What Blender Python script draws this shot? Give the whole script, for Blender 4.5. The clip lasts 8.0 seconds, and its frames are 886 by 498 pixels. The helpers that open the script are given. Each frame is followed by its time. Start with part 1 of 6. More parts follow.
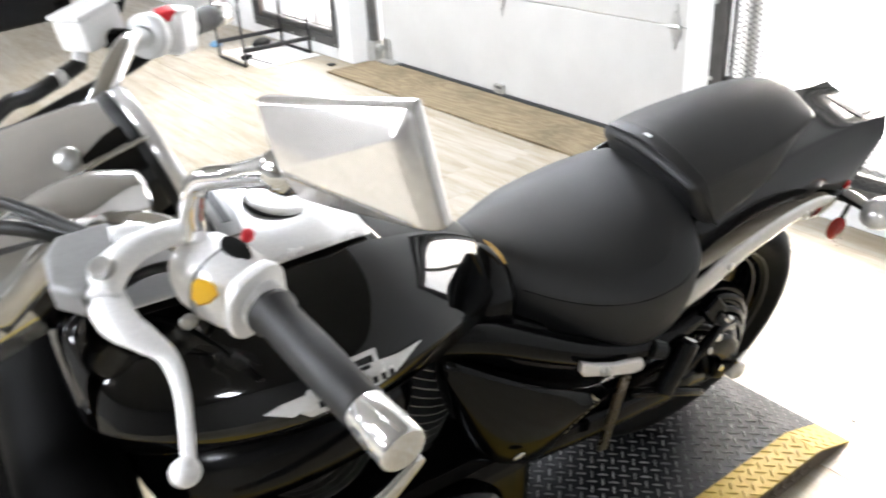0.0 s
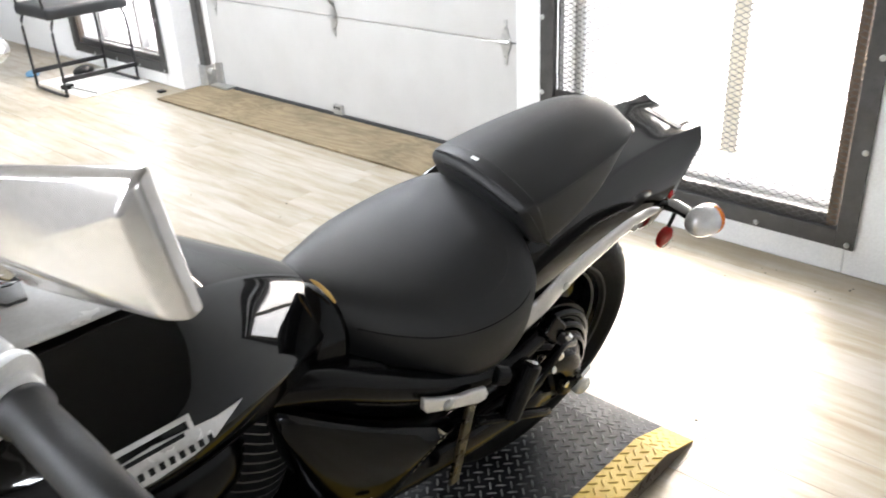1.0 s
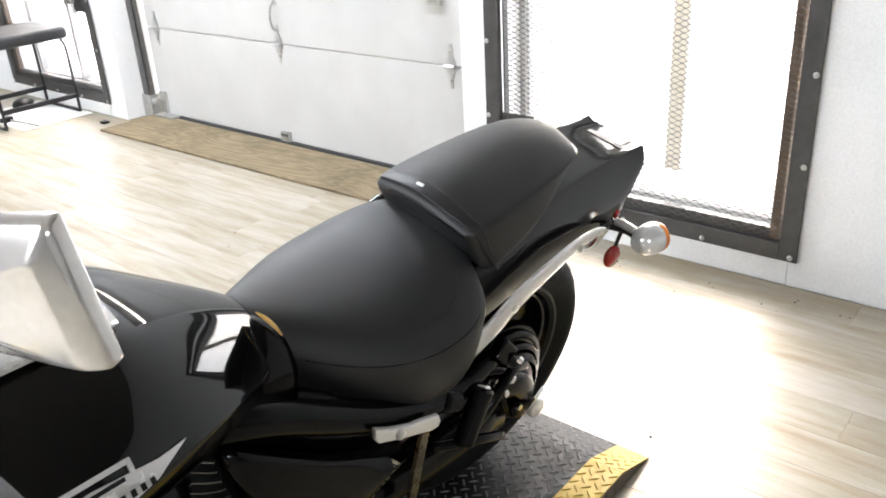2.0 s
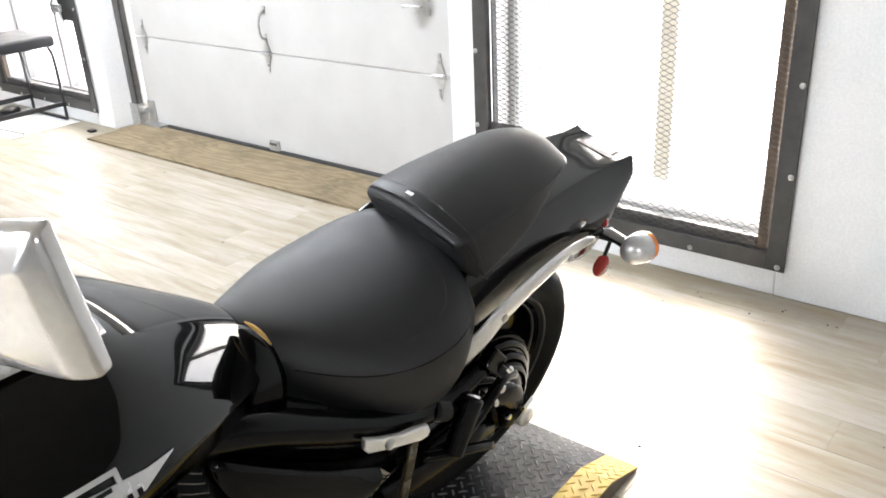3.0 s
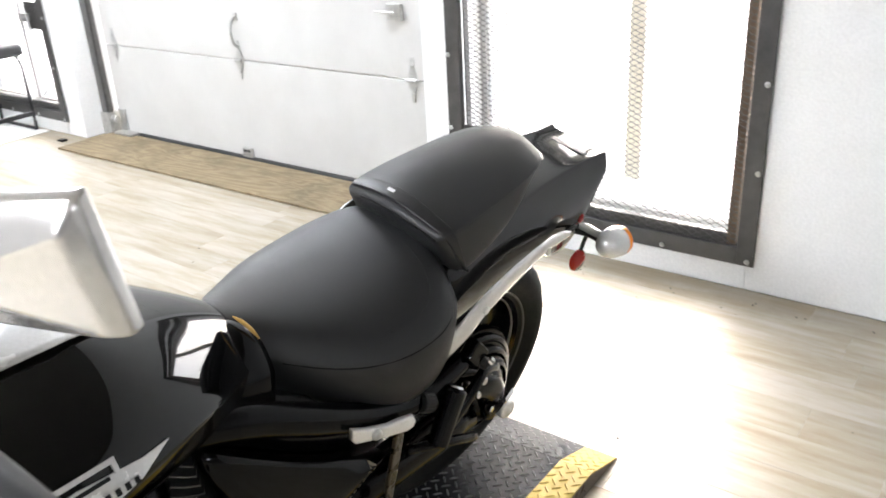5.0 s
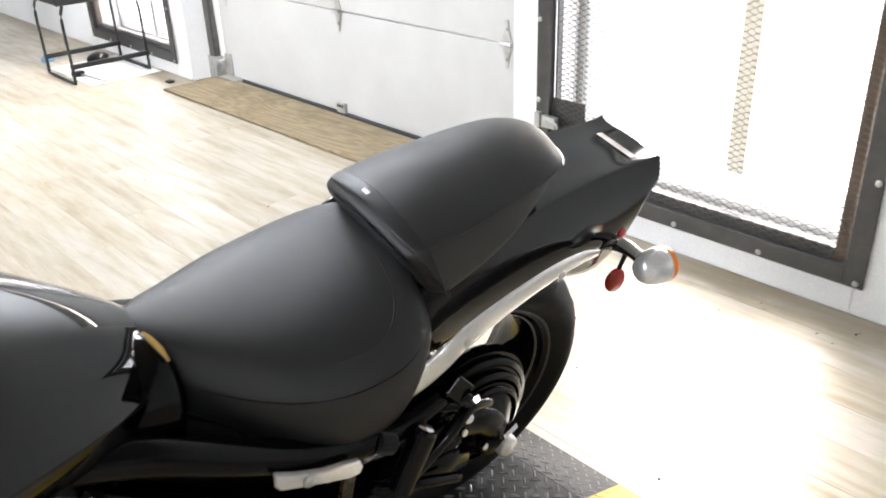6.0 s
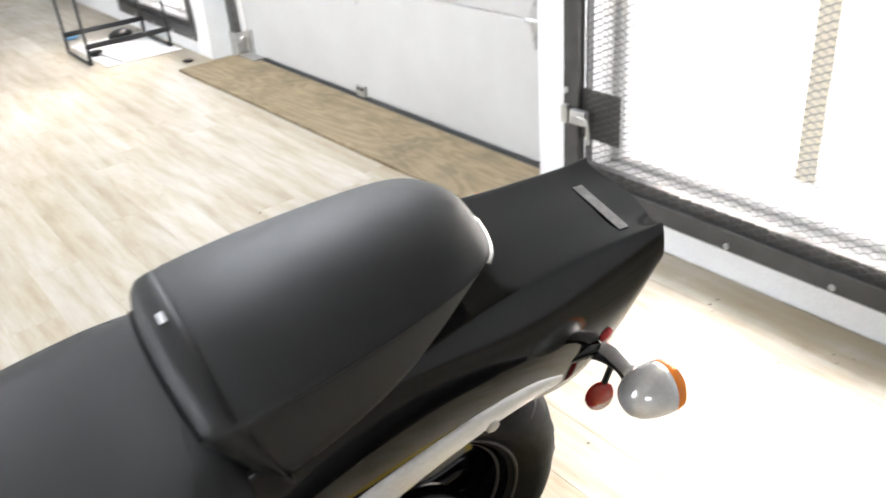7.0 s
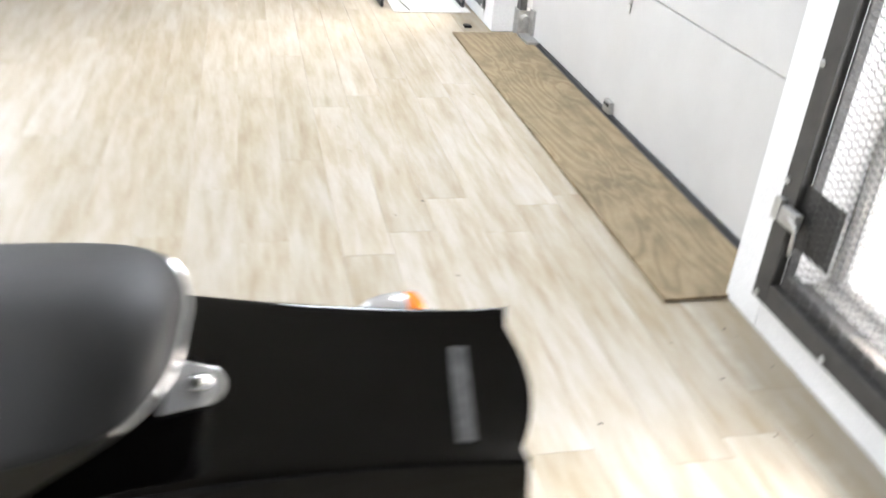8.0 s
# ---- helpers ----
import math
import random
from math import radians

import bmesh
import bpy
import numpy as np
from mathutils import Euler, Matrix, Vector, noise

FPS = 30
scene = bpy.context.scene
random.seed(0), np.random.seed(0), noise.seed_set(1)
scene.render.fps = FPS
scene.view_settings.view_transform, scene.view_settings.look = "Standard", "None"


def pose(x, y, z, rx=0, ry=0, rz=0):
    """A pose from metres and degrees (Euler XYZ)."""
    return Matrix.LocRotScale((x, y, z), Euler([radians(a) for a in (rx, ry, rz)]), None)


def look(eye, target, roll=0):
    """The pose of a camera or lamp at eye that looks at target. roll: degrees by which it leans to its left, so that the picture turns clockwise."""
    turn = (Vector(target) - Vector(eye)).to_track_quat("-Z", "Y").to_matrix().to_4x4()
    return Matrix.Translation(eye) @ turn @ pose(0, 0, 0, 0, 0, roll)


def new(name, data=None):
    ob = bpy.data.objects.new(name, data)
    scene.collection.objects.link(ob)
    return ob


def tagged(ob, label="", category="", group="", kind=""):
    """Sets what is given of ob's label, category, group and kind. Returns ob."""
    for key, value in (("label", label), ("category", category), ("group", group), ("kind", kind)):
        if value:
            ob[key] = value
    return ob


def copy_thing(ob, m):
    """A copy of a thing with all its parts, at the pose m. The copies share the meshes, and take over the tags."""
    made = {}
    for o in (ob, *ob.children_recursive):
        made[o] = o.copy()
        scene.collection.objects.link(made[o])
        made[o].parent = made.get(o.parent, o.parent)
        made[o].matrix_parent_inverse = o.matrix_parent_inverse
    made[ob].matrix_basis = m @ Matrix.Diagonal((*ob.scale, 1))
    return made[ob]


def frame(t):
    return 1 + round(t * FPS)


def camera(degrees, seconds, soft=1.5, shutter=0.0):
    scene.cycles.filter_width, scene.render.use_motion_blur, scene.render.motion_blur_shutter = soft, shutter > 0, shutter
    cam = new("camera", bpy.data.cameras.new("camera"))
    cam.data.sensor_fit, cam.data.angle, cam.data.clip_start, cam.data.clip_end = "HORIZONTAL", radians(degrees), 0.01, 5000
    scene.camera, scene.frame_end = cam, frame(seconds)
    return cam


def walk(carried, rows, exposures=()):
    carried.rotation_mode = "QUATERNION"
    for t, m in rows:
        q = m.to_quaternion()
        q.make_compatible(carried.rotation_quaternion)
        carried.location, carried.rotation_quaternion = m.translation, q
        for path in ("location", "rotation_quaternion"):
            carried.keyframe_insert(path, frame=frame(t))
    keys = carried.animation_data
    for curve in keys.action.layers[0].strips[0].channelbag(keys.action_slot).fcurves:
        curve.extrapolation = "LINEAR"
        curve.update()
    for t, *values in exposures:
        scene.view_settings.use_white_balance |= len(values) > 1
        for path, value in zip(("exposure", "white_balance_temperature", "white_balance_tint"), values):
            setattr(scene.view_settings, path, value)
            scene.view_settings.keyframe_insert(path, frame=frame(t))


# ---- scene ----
cam = camera(55.4, 8.0, soft=1.7, shutter=0.5)
PATH = [
    (0, (0.225, 0.241, 1.397), (1.255, 1.7, 0.496), -3.7),
    (0.2, (0.247, 0.254, 1.391), (1.344, 1.652, 0.474), -3.4),
    (0.5, (0.273, 0.256, 1.392), (1.444, 1.581, 0.458), -3.0),
    (1, (0.307, 0.264, 1.393), (1.597, 1.511, 0.508), -3.0),
    (1.5, (0.314, 0.264, 1.393), (1.644, 1.483, 0.529), -2.9),
    (2, (0.322, 0.261, 1.395), (1.701, 1.44, 0.553), -3.3),
    (2.2, (0.325, 0.262, 1.392), (1.714, 1.432, 0.556), -3.3),
    (3.3, (0.317, 0.264, 1.395), (1.722, 1.427, 0.574), -2.8),
    (3.5, (0.313, 0.262, 1.396), (1.713, 1.422, 0.563), -2.5),
    (4, (0.309, 0.262, 1.393), (1.721, 1.404, 0.556), -2.8),
    (4.5, (0.27, 0.26, 1.394), (1.705, 1.376, 0.561), -3.5),
    (4.7, (0.248, 0.259, 1.393), (1.72, 1.338, 0.576), -4.0),
    (5.8, (0.553, 0.234, 1.373), (1.81, 1.531, 0.515), -0.6),
    (6, (0.634, 0.241, 1.368), (1.84, 1.561, 0.472), -2.1),
    (6.2, (0.733, 0.284, 1.349), (1.897, 1.635, 0.445), -2.8),
    (6.5, (0.886, 0.395, 1.337), (2.031, 1.75, 0.413), -2.0),
    (7, (1.148, 0.465, 1.312), (2.183, 1.875, 0.343), -4.7),
    (7.2, (1.29, 0.456, 1.304), (2.134, 1.981, 0.322), -6.8),
    (7.5, (1.462, 0.439, 1.333), (2.112, 2.079, 0.39), -4.5),
    (7.8, (1.607, 0.513, 1.29), (2.039, 2.209, 0.323), -1.7),
    (8, (1.715, 0.595, 1.269), (2.137, 2.278, 0.274), 4.6),
]
walk(cam, [(t, look(eye, target, roll)) for t, eye, target, roll in PATH],
     exposures=((0, 3.74), (0.3, 3.68), (0.6, 3.60), (2.2, 3.60), (3.5, 3.68), (4.7, 3.70), (5.8, 3.68), (6.6, 3.67), (7.1, 3.60), (8, 3.58)))

from mathutils.bvhtree import BVHTree

# ---------------------------------------------------------------- light
world = bpy.data.worlds.new("sky")
scene.world = world
world.use_nodes = True
wn = world.node_tree.nodes
sky = wn.new("ShaderNodeTexSky")
sky.sky_type, sky.sun_disc = "NISHITA", False
sky.sun_elevation, sky.sun_rotation = radians(38), radians(60)
sky.air_density, sky.dust_density = 1.0, 4.0
wn["Background"].inputs["Strength"].default_value = 0.07
world.node_tree.links.new(sky.outputs["Color"], wn["Background"].inputs["Color"])


def lamp(name, kind, m, energy, color, **values):
    data = bpy.data.lights.new(name, kind)
    data.energy, data.color = energy, color
    for key, value in values.items():
        if key == "angle":
            data.angle = value
        elif key == "size":
            data.shape, data.size, data.size_y = "RECTANGLE", value[0], value[1]
    ob = new(name, data)
    ob.matrix_world = m
    return ob


lamp("sun", "SUN", look((8, 3, 7), (0, -1, 0)), 0.5, (1, 0.98, 0.95), angle=radians(45))
# the sky's light in the two window openings
lamp("window_light_1", "AREA", look((3.240, 1.545, 0.925), (0, 1.545, 0.785)), 1.6, (0.92, 0.94, 1.0), size=(0.98, 1.32))
lamp("window_light_2", "AREA", look((3.240, 5.88, 0.90), (0, 5.88, 0.82)), 1.8, (0.92, 0.93, 1.0), size=(1.12, 1.38))


# ---------------------------------------------------------------- materials
def mat(name):
    m = bpy.data.materials.new(name)
    m.use_nodes = True
    return m, m.node_tree.nodes, m.node_tree.links, m.node_tree.nodes["Principled BSDF"]


def ramp(nodes, links, value, stops):
    r = nodes.new("ShaderNodeValToRGB")
    while len(r.color_ramp.elements) < len(stops):
        r.color_ramp.elements.new(0.5)
    for e, (p, c) in zip(r.color_ramp.elements, stops):
        e.position, e.color = p, (*c, 1) if len(c) == 3 else c
    links.new(value, r.inputs[0])
    return r.outputs[0]


def noise_tex(nodes, links, coords, scale, detail=4, rough=0.55, stretch=(1, 1, 1)):
    mp = nodes.new("ShaderNodeMapping")
    mp.inputs["Scale"].default_value = stretch
    links.new(coords, mp.inputs[0])
    n = nodes.new("ShaderNodeTexNoise")
    n.inputs["Scale"].default_value, n.inputs["Detail"].default_value, n.inputs["Roughness"].default_value = scale, detail, rough
    links.new(mp.outputs[0], n.inputs["Vector"])
    return n.outputs["Fac"]


def mix(nodes, links, a, b, f, how="MIX"):
    m = nodes.new("ShaderNodeMix")
    m.data_type, m.blend_type = "RGBA", how
    for key, v in ((0, f), (6, a), (7, b)):
        if isinstance(v, (int, float)):
            m.inputs[key].default_value = v
        elif isinstance(v, tuple):
            m.inputs[key].default_value = (*v, 1)
        else:
            links.new(v, m.inputs[key])
    return m.outputs[2]


def bump(nodes, links, bsdf, height, strength, distance):
    b = nodes.new("ShaderNodeBump")
    b.inputs["Strength"].default_value, b.inputs["Distance"].default_value = strength, distance
    links.new(height, b.inputs["Height"])
    links.new(b.outputs[0], bsdf.inputs["Normal"])


def surface(name, dark, light, scale=8.0, rough=(0.4, 0.6), metal=0.0, grain=0.0, grain_scale=200.0, stretch=(1, 1, 1), coat=0.0, spec=0.5, wear=None):
    """Two-scale mottled surface in object coordinates, with fine relief."""
    m, n, l, p = mat(name)
    co = n.new("ShaderNodeTexCoord").outputs["Object"]
    big = noise_tex(n, l, co, scale, 5, 0.6, stretch)
    small = noise_tex(n, l, co, grain_scale, 2, 0.5, stretch)
    col = ramp(n, l, big, [(0.3, dark), (0.7, light)])
    col = mix(n, l, col, ramp(n, l, small, [(0.3, (0.82, 0.82, 0.82)), (0.7, (1, 1, 1))]), 0.5, "MULTIPLY")
    if wear:
        spots = ramp(n, l, noise_tex(n, l, co, wear[1], 6, 0.7), [(wear[2], (0, 0, 0)), (wear[2] + 0.06, (1, 1, 1))])
        col = mix(n, l, col, wear[0], spots)
    l.new(col, p.inputs["Base Color"])
    l.new(ramp(n, l, big, [(0.3, (rough[0],) * 3), (0.7, (rough[1],) * 3)]), p.inputs["Roughness"])
    p.inputs["Metallic"].default_value = metal
    p.inputs["Specular IOR Level"].default_value = spec
    p.inputs["Coat Weight"].default_value = coat
    p.inputs["Coat Roughness"].default_value = 0.03
    if grain:
        bump(n, l, p, small, grain, 0.002)
    return m


def plank_material(name, per_object):
    """Pale limed-oak vinyl: long grain, soft stains and a tone for each board."""
    m, n, l, p = mat(name)
    if per_object:
        rnd = n.new("ShaderNodeObjectInfo").outputs["Random"]
    else:
        rnd = n.new("ShaderNodeNewGeometry").outputs["Random Per Island"]
    pos = n.new("ShaderNodeNewGeometry").outputs["Position"]
    off = n.new("ShaderNodeVectorMath")
    off.operation = "MULTIPLY_ADD"
    comb = n.new("ShaderNodeCombineXYZ")
    for k in range(3):
        l.new(rnd, comb.inputs[k])
    l.new(comb.outputs[0], off.inputs[0])
    off.inputs[1].default_value = (7.0, 13.0, 3.0)
    l.new(pos, off.inputs[2])
    co = off.outputs[0]
    grain = noise_tex(n, l, co, 3.2, 5, 0.62, (7.0, 0.9, 1))
    fine = noise_tex(n, l, co, 60, 4, 0.6, (5, 0.35, 1))
    broad = noise_tex(n, l, pos, 1.6, 3, 0.5, (1, 0.6, 1))
    col = ramp(n, l, grain, [(0.28, (0.318, 0.258, 0.178)), (0.42, (0.385, 0.336, 0.254)), (0.56, (0.436, 0.402, 0.342)), (0.74, (0.490, 0.475, 0.442))])
    col = mix(n, l, col, ramp(n, l, fine, [(0.35, (0.88, 0.86, 0.83)), (0.62, (1, 1, 1))]), 0.2, "MULTIPLY")
    tone = ramp(n, l, rnd, [(0.0, (0.85, 0.82, 0.765)), (0.35, (0.94, 0.925, 0.89)), (0.7, (1.0, 0.99, 0.98)), (1.0, (1.05, 1.05, 1.06))])
    col = mix(n, l, col, tone, 0.85, "MULTIPLY")
    col = mix(n, l, col, ramp(n, l, broad, [(0.35, (0.90, 0.885, 0.85)), (0.65, (1.02, 1.02, 1.02))]), 0.8, "MULTIPLY")
    # brown dirt swept against the street wall
    split = n.new("ShaderNodeSeparateXYZ")
    l.new(pos, split.inputs[0])
    edge = n.new("ShaderNodeMath")
    edge.operation = "MULTIPLY_ADD"
    edge.inputs[1].default_value = 0.16
    l.new(noise_tex(n, l, pos, 7, 5, 0.65), edge.inputs[0])
    l.new(split.outputs[0], edge.inputs[2])
    soil = n.new("ShaderNodeMapRange")
    soil.inputs[1].default_value, soil.inputs[2].default_value, soil.inputs[4].default_value = 2.92, 3.02, 0.5
    l.new(edge.outputs[0], soil.inputs[0])
    col = mix(n, l, col, (0.14, 0.10, 0.045), soil.outputs[0])
    l.new(col, p.inputs["Base Color"])
    l.new(ramp(n, l, grain, [(0.3, (0.38,) * 3), (0.75, (0.30,) * 3)]), p.inputs["Roughness"])
    p.inputs["Specular IOR Level"].default_value = 0.5
    bump(n, l, p, fine, 0.12, 0.002)
    return m


def plywood_material():
    m, n, l, p = mat("weathered_plywood")
    co = n.new("ShaderNodeTexCoord").outputs["Object"]
    # cathedral grain: rings of a stretched, bent distance field
    mp = n.new("ShaderNodeMapping")
    mp.inputs["Scale"].default_value = (3.2, 0.75, 1)
    l.new(co, mp.inputs[0])
    field = n.new("ShaderNodeTexNoise")
    field.inputs["Scale"].default_value, field.inputs["Detail"].default_value, field.inputs["Distortion"].default_value = 1.3, 3.5, 0.8
    l.new(mp.outputs[0], field.inputs["Vector"])
    rings = n.new("ShaderNodeMath")
    rings.operation = "MULTIPLY"
    rings.inputs[1].default_value = 25.0
    l.new(field.outputs["Fac"], rings.inputs[0])
    w = n.new("ShaderNodeMath")
    w.operation = "PINGPONG"
    w.inputs[1].default_value = 1.0
    l.new(rings.outputs[0], w.inputs[0])
    stain = noise_tex(n, l, co, 4, 5, 0.65)
    fine = noise_tex(n, l, co, 90, 3, 0.6, (3, 0.3, 1))
    col = ramp(n, l, w.outputs[0], [(0.05, (0.188, 0.140, 0.080)), (0.5, (0.232, 0.180, 0.106)), (0.95, (0.272, 0.217, 0.136))])
    col = mix(n, l, col, ramp(n, l, stain, [(0.32, (0.62, 0.60, 0.54)), (0.5, (0.9, 0.88, 0.84)), (0.68, (1.08, 1.05, 1))]), 0.9, "MULTIPLY")
    col = mix(n, l, col, ramp(n, l, fine, [(0.3, (0.78, 0.76, 0.72)), (0.6, (1, 1, 1))]), 0.5, "MULTIPLY")
    l.new(col, p.inputs["Base Color"])
    p.inputs["Roughness"].default_value = 0.62
    bump(n, l, p, fine, 0.3, 0.002)
    return m


def plain(name, color, rough, metal=0.0, transmission=0.0, emission=0.0, coat=0.0, ior=1.5, spec=0.5):
    m, n, l, p = mat(name)
    p.inputs["Base Color"].default_value = (*color, 1)
    p.inputs["Roughness"].default_value, p.inputs["Metallic"].default_value = rough, metal
    p.inputs["Transmission Weight"].default_value, p.inputs["IOR"].default_value = transmission, ior
    p.inputs["Coat Weight"].default_value, p.inputs["Specular IOR Level"].default_value = coat, spec
    if emission:
        p.inputs["Emission Color"].default_value = (0.87, 0.915, 1.0, 1)
        p.inputs["Emission Strength"].default_value = emission
    return m


def backlit_material():
    """White for overlit window framing: half of the daylight behind it comes through, scattered, to brighten it."""
    m, n, l, p = mat("backlit_frame_white")
    p.inputs["Base Color"].default_value, p.inputs["Roughness"].default_value = (0.85, 0.86, 0.86, 1), 0.35
    let_through = n.new("ShaderNodeBsdfTranslucent")
    let_through.inputs["Color"].default_value = (0.86, 0.87, 0.88, 1)
    both = n.new("ShaderNodeMixShader")
    both.inputs[0].default_value = 0.5
    l.new(p.outputs[0], both.inputs[1])
    l.new(let_through.outputs[0], both.inputs[2])
    l.new(both.outputs[0], n["Material Output"].inputs["Surface"])
    return m


BACKLIT_WHITE = backlit_material()
WALL = surface("white_wall_paint", (0.80, 0.80, 0.795), (0.86, 0.86, 0.855), 3, (0.45, 0.6), grain=0.12, grain_scale=120)
GREY_WALL = surface("grey_wall_paint", (0.27, 0.264, 0.254), (0.33, 0.324, 0.312), 3, (0.5, 0.65), grain=0.12, grain_scale=120)
DOOR_WHITE = surface("white_enamelled_steel", (0.520, 0.513, 0.496), (0.575, 0.568, 0.550), 4, (0.38, 0.5), grain=0.06, grain_scale=260, wear=((0.55, 0.51, 0.44), 9, 0.76))
CEILING = surface("ceiling_paint", (0.25, 0.238, 0.22), (0.30, 0.288, 0.268), 2, (0.6, 0.7), grain=0.1)
CREAM = surface("cream_window_paint", (0.86, 0.79, 0.64), (0.90, 0.85, 0.73), 6, (0.4, 0.5))
FRAME_STEEL = surface("dark_grey_painted_steel", (0.050, 0.048, 0.046), (0.085, 0.082, 0.078), 14, (0.38, 0.55), 0.3, grain=0.15, wear=((0.16, 0.14, 0.12), 40, 0.72))
RUST = surface("brown_rusty_steel", (0.10, 0.066, 0.042), (0.19, 0.135, 0.09), 20, (0.55, 0.75), 0.2, grain=0.3, stretch=(1, 1, 0.3))
MESH_STEEL = surface("expanded_steel", (0.09, 0.088, 0.085), (0.15, 0.147, 0.142), 30, (0.4, 0.55), 0.4)
ZINC = surface("zinc_plated_steel", (0.42, 0.42, 0.41), (0.60, 0.60, 0.58), 40, (0.3, 0.45), 0.85, grain=0.1)
SEAL = surface("black_rubber_seal", (0.03, 0.03, 0.03), (0.05, 0.05, 0.05), 20, (0.6, 0.8))
PLANK = plank_material("oak_vinyl_plank", True)
PLANK_FAR = plank_material("oak_vinyl_plank_far", False)
SUBFLOOR = surface("dark_joint", (0.36, 0.31, 0.235), (0.42, 0.365, 0.285), 9, (0.7, 0.8))
PLYWOOD = plywood_material()
CONCRETE = surface("pale_concrete", (0.50, 0.49, 0.47), (0.62, 0.61, 0.59), 2, (0.7, 0.85), grain=0.2)
GLASS = plain("window_glass", (1, 1, 1), 0.0, 0.0, 1.0, 0, 0, 1.05)
PAINT = plain("gloss_black_paint", (0.0012, 0.0011, 0.0011), 0.035, spec=0.5)
FENDER_PAINT = plain("fender_gloss_black_paint", (0.0022, 0.0018, 0.0016), 0.09, spec=0.5)
COVER = plain("black_cover_paint", (0.0010, 0.0010, 0.0011), 0.12, spec=0.22)
SATIN = surface("satin_black_metal", (0.0015, 0.0015, 0.0017), (0.003, 0.003, 0.0033), 25, (0.12, 0.22), 0.0, grain=0.05, spec=0.22)
PLASTIC = surface("black_plastic", (0.004, 0.004, 0.004), (0.008, 0.008, 0.008), 40, (0.35, 0.5), grain=0.2, grain_scale=500, spec=0.25)
VINYL = surface("black_seat_vinyl", (0.007, 0.007, 0.0072), (0.012, 0.012, 0.0123), 7, (0.40, 0.54), grain=0.3, grain_scale=900, spec=0.58)
VINYL_EDGE = surface("smooth_black_vinyl", (0.006, 0.006, 0.006), (0.010, 0.010, 0.010), 9, (0.36, 0.46), grain=0.25, grain_scale=700)
RUBBER = surface("tyre_rubber", (0.005, 0.005, 0.005), (0.008, 0.008, 0.008), 12, (0.5, 0.7), grain=0.25, grain_scale=300, spec=0.12)
BROWN_STEEL = surface("dark_brown_steel", (0.016, 0.011, 0.004), (0.032, 0.023, 0.009), 25, (0.2, 0.35), 0.2, grain=0.1)
GRIP_RUBBER = surface("grip_rubber", (0.016, 0.016, 0.016), (0.028, 0.028, 0.028), 40, (0.45, 0.6), grain=0.15, grain_scale=500)
CHROME = surface("chrome", (0.78, 0.78, 0.77), (0.86, 0.86, 0.85), 12, (0.03, 0.09), 1.0)
BADGE = surface("bright_badge_plating", (0.80, 0.80, 0.79), (0.88, 0.88, 0.87), 30, (0.18, 0.3), 0.3)
DULL_BLACK = plain("dull_black_plastic", (0.0012, 0.0012, 0.0012), 0.6, spec=0.06)
POLISH = surface("polished_chrome_trim", (0.80, 0.795, 0.785), (0.88, 0.875, 0.865), 10, (0.05, 0.11), 0.85)
SATIN_ALU = surface("satin_silver_casting", (0.86, 0.86, 0.855), (0.90, 0.90, 0.895), 22, (0.30, 0.42), 0.15, grain=0.1, grain_scale=350)
ALLOY = surface("polished_alloy", (0.84, 0.835, 0.82), (0.90, 0.895, 0.885), 14, (0.12, 0.24), 0.55)
MIRROR_BACK = surface("polished_mirror_shell", (0.78, 0.755, 0.725), (0.85, 0.83, 0.80), 9, (0.14, 0.22), 0.75)
SILVER_PAINT = surface("bright_silver_paint", (0.76, 0.76, 0.755), (0.82, 0.82, 0.815), 8, (0.18, 0.28), 0.2, coat=0.6)
GREY_PLASTIC = surface("grey_cover", (0.24, 0.24, 0.24), (0.29, 0.29, 0.29), 30, (0.4, 0.5), 0.2)
MIRROR = plain("mirror_glass", (0.85, 0.85, 0.86), 0.01, 1.0)
AMBER = plain("amber_lens", (0.95, 0.26, 0.015), 0.12, 0.0, 0.25)
RED = plain("red_lens", (0.42, 0.012, 0.012), 0.12, 0.0, 0.15, coat=0.6)
SWITCH_RED = plain("red_switch", (0.62, 0.02, 0.03), 0.4)
SWITCH_YELLOW = plain("yellow_switch", (0.80, 0.46, 0.03), 0.4)
GOLD = surface("amber_badge", (0.50, 0.30, 0.07), (0.72, 0.48, 0.16), 60, (0.25, 0.4), 0.5)
PALE_SCRIPT = surface("pale_gilt_script", (0.42, 0.36, 0.24), (0.55, 0.48, 0.34), 60, (0.3, 0.45), 0.2)
STICKER = surface("grey_sticker", (0.045, 0.045, 0.045), (0.13, 0.13, 0.13), 90, (0.4, 0.5))
WHITE_MARK = plain("white_mark", (0.8, 0.8, 0.8), 0.5)
PLATE = surface("black_tread_plate", (0.010, 0.0104, 0.0115), (0.021, 0.0215, 0.023), 18, (0.48, 0.6), 0.1, grain=0.15, spec=0.22, wear=((0.22, 0.22, 0.22), 60, 0.74))
PLATE_YELLOW = surface("yellow_tread_plate", (0.46, 0.315, 0.035), (0.58, 0.42, 0.075), 16, (0.45, 0.6), 0.0, spec=0.3, grain=0.15, wear=((0.20, 0.15, 0.08), 50, 0.72))
PLATE_WORN = surface("worn_tread_lugs", (0.10, 0.10, 0.10), (0.26, 0.26, 0.26), 60, (0.28, 0.42), 0.5)
PLATE_SIDE = surface("worn_plate_side", (0.09, 0.07, 0.05), (0.18, 0.145, 0.11), 18, (0.4, 0.6), 0.4, grain=0.2)
FIN_METAL = surface("grey_fin_metal", (0.10, 0.10, 0.10), (0.17, 0.17, 0.165), 30, (0.28, 0.4), 0.6)
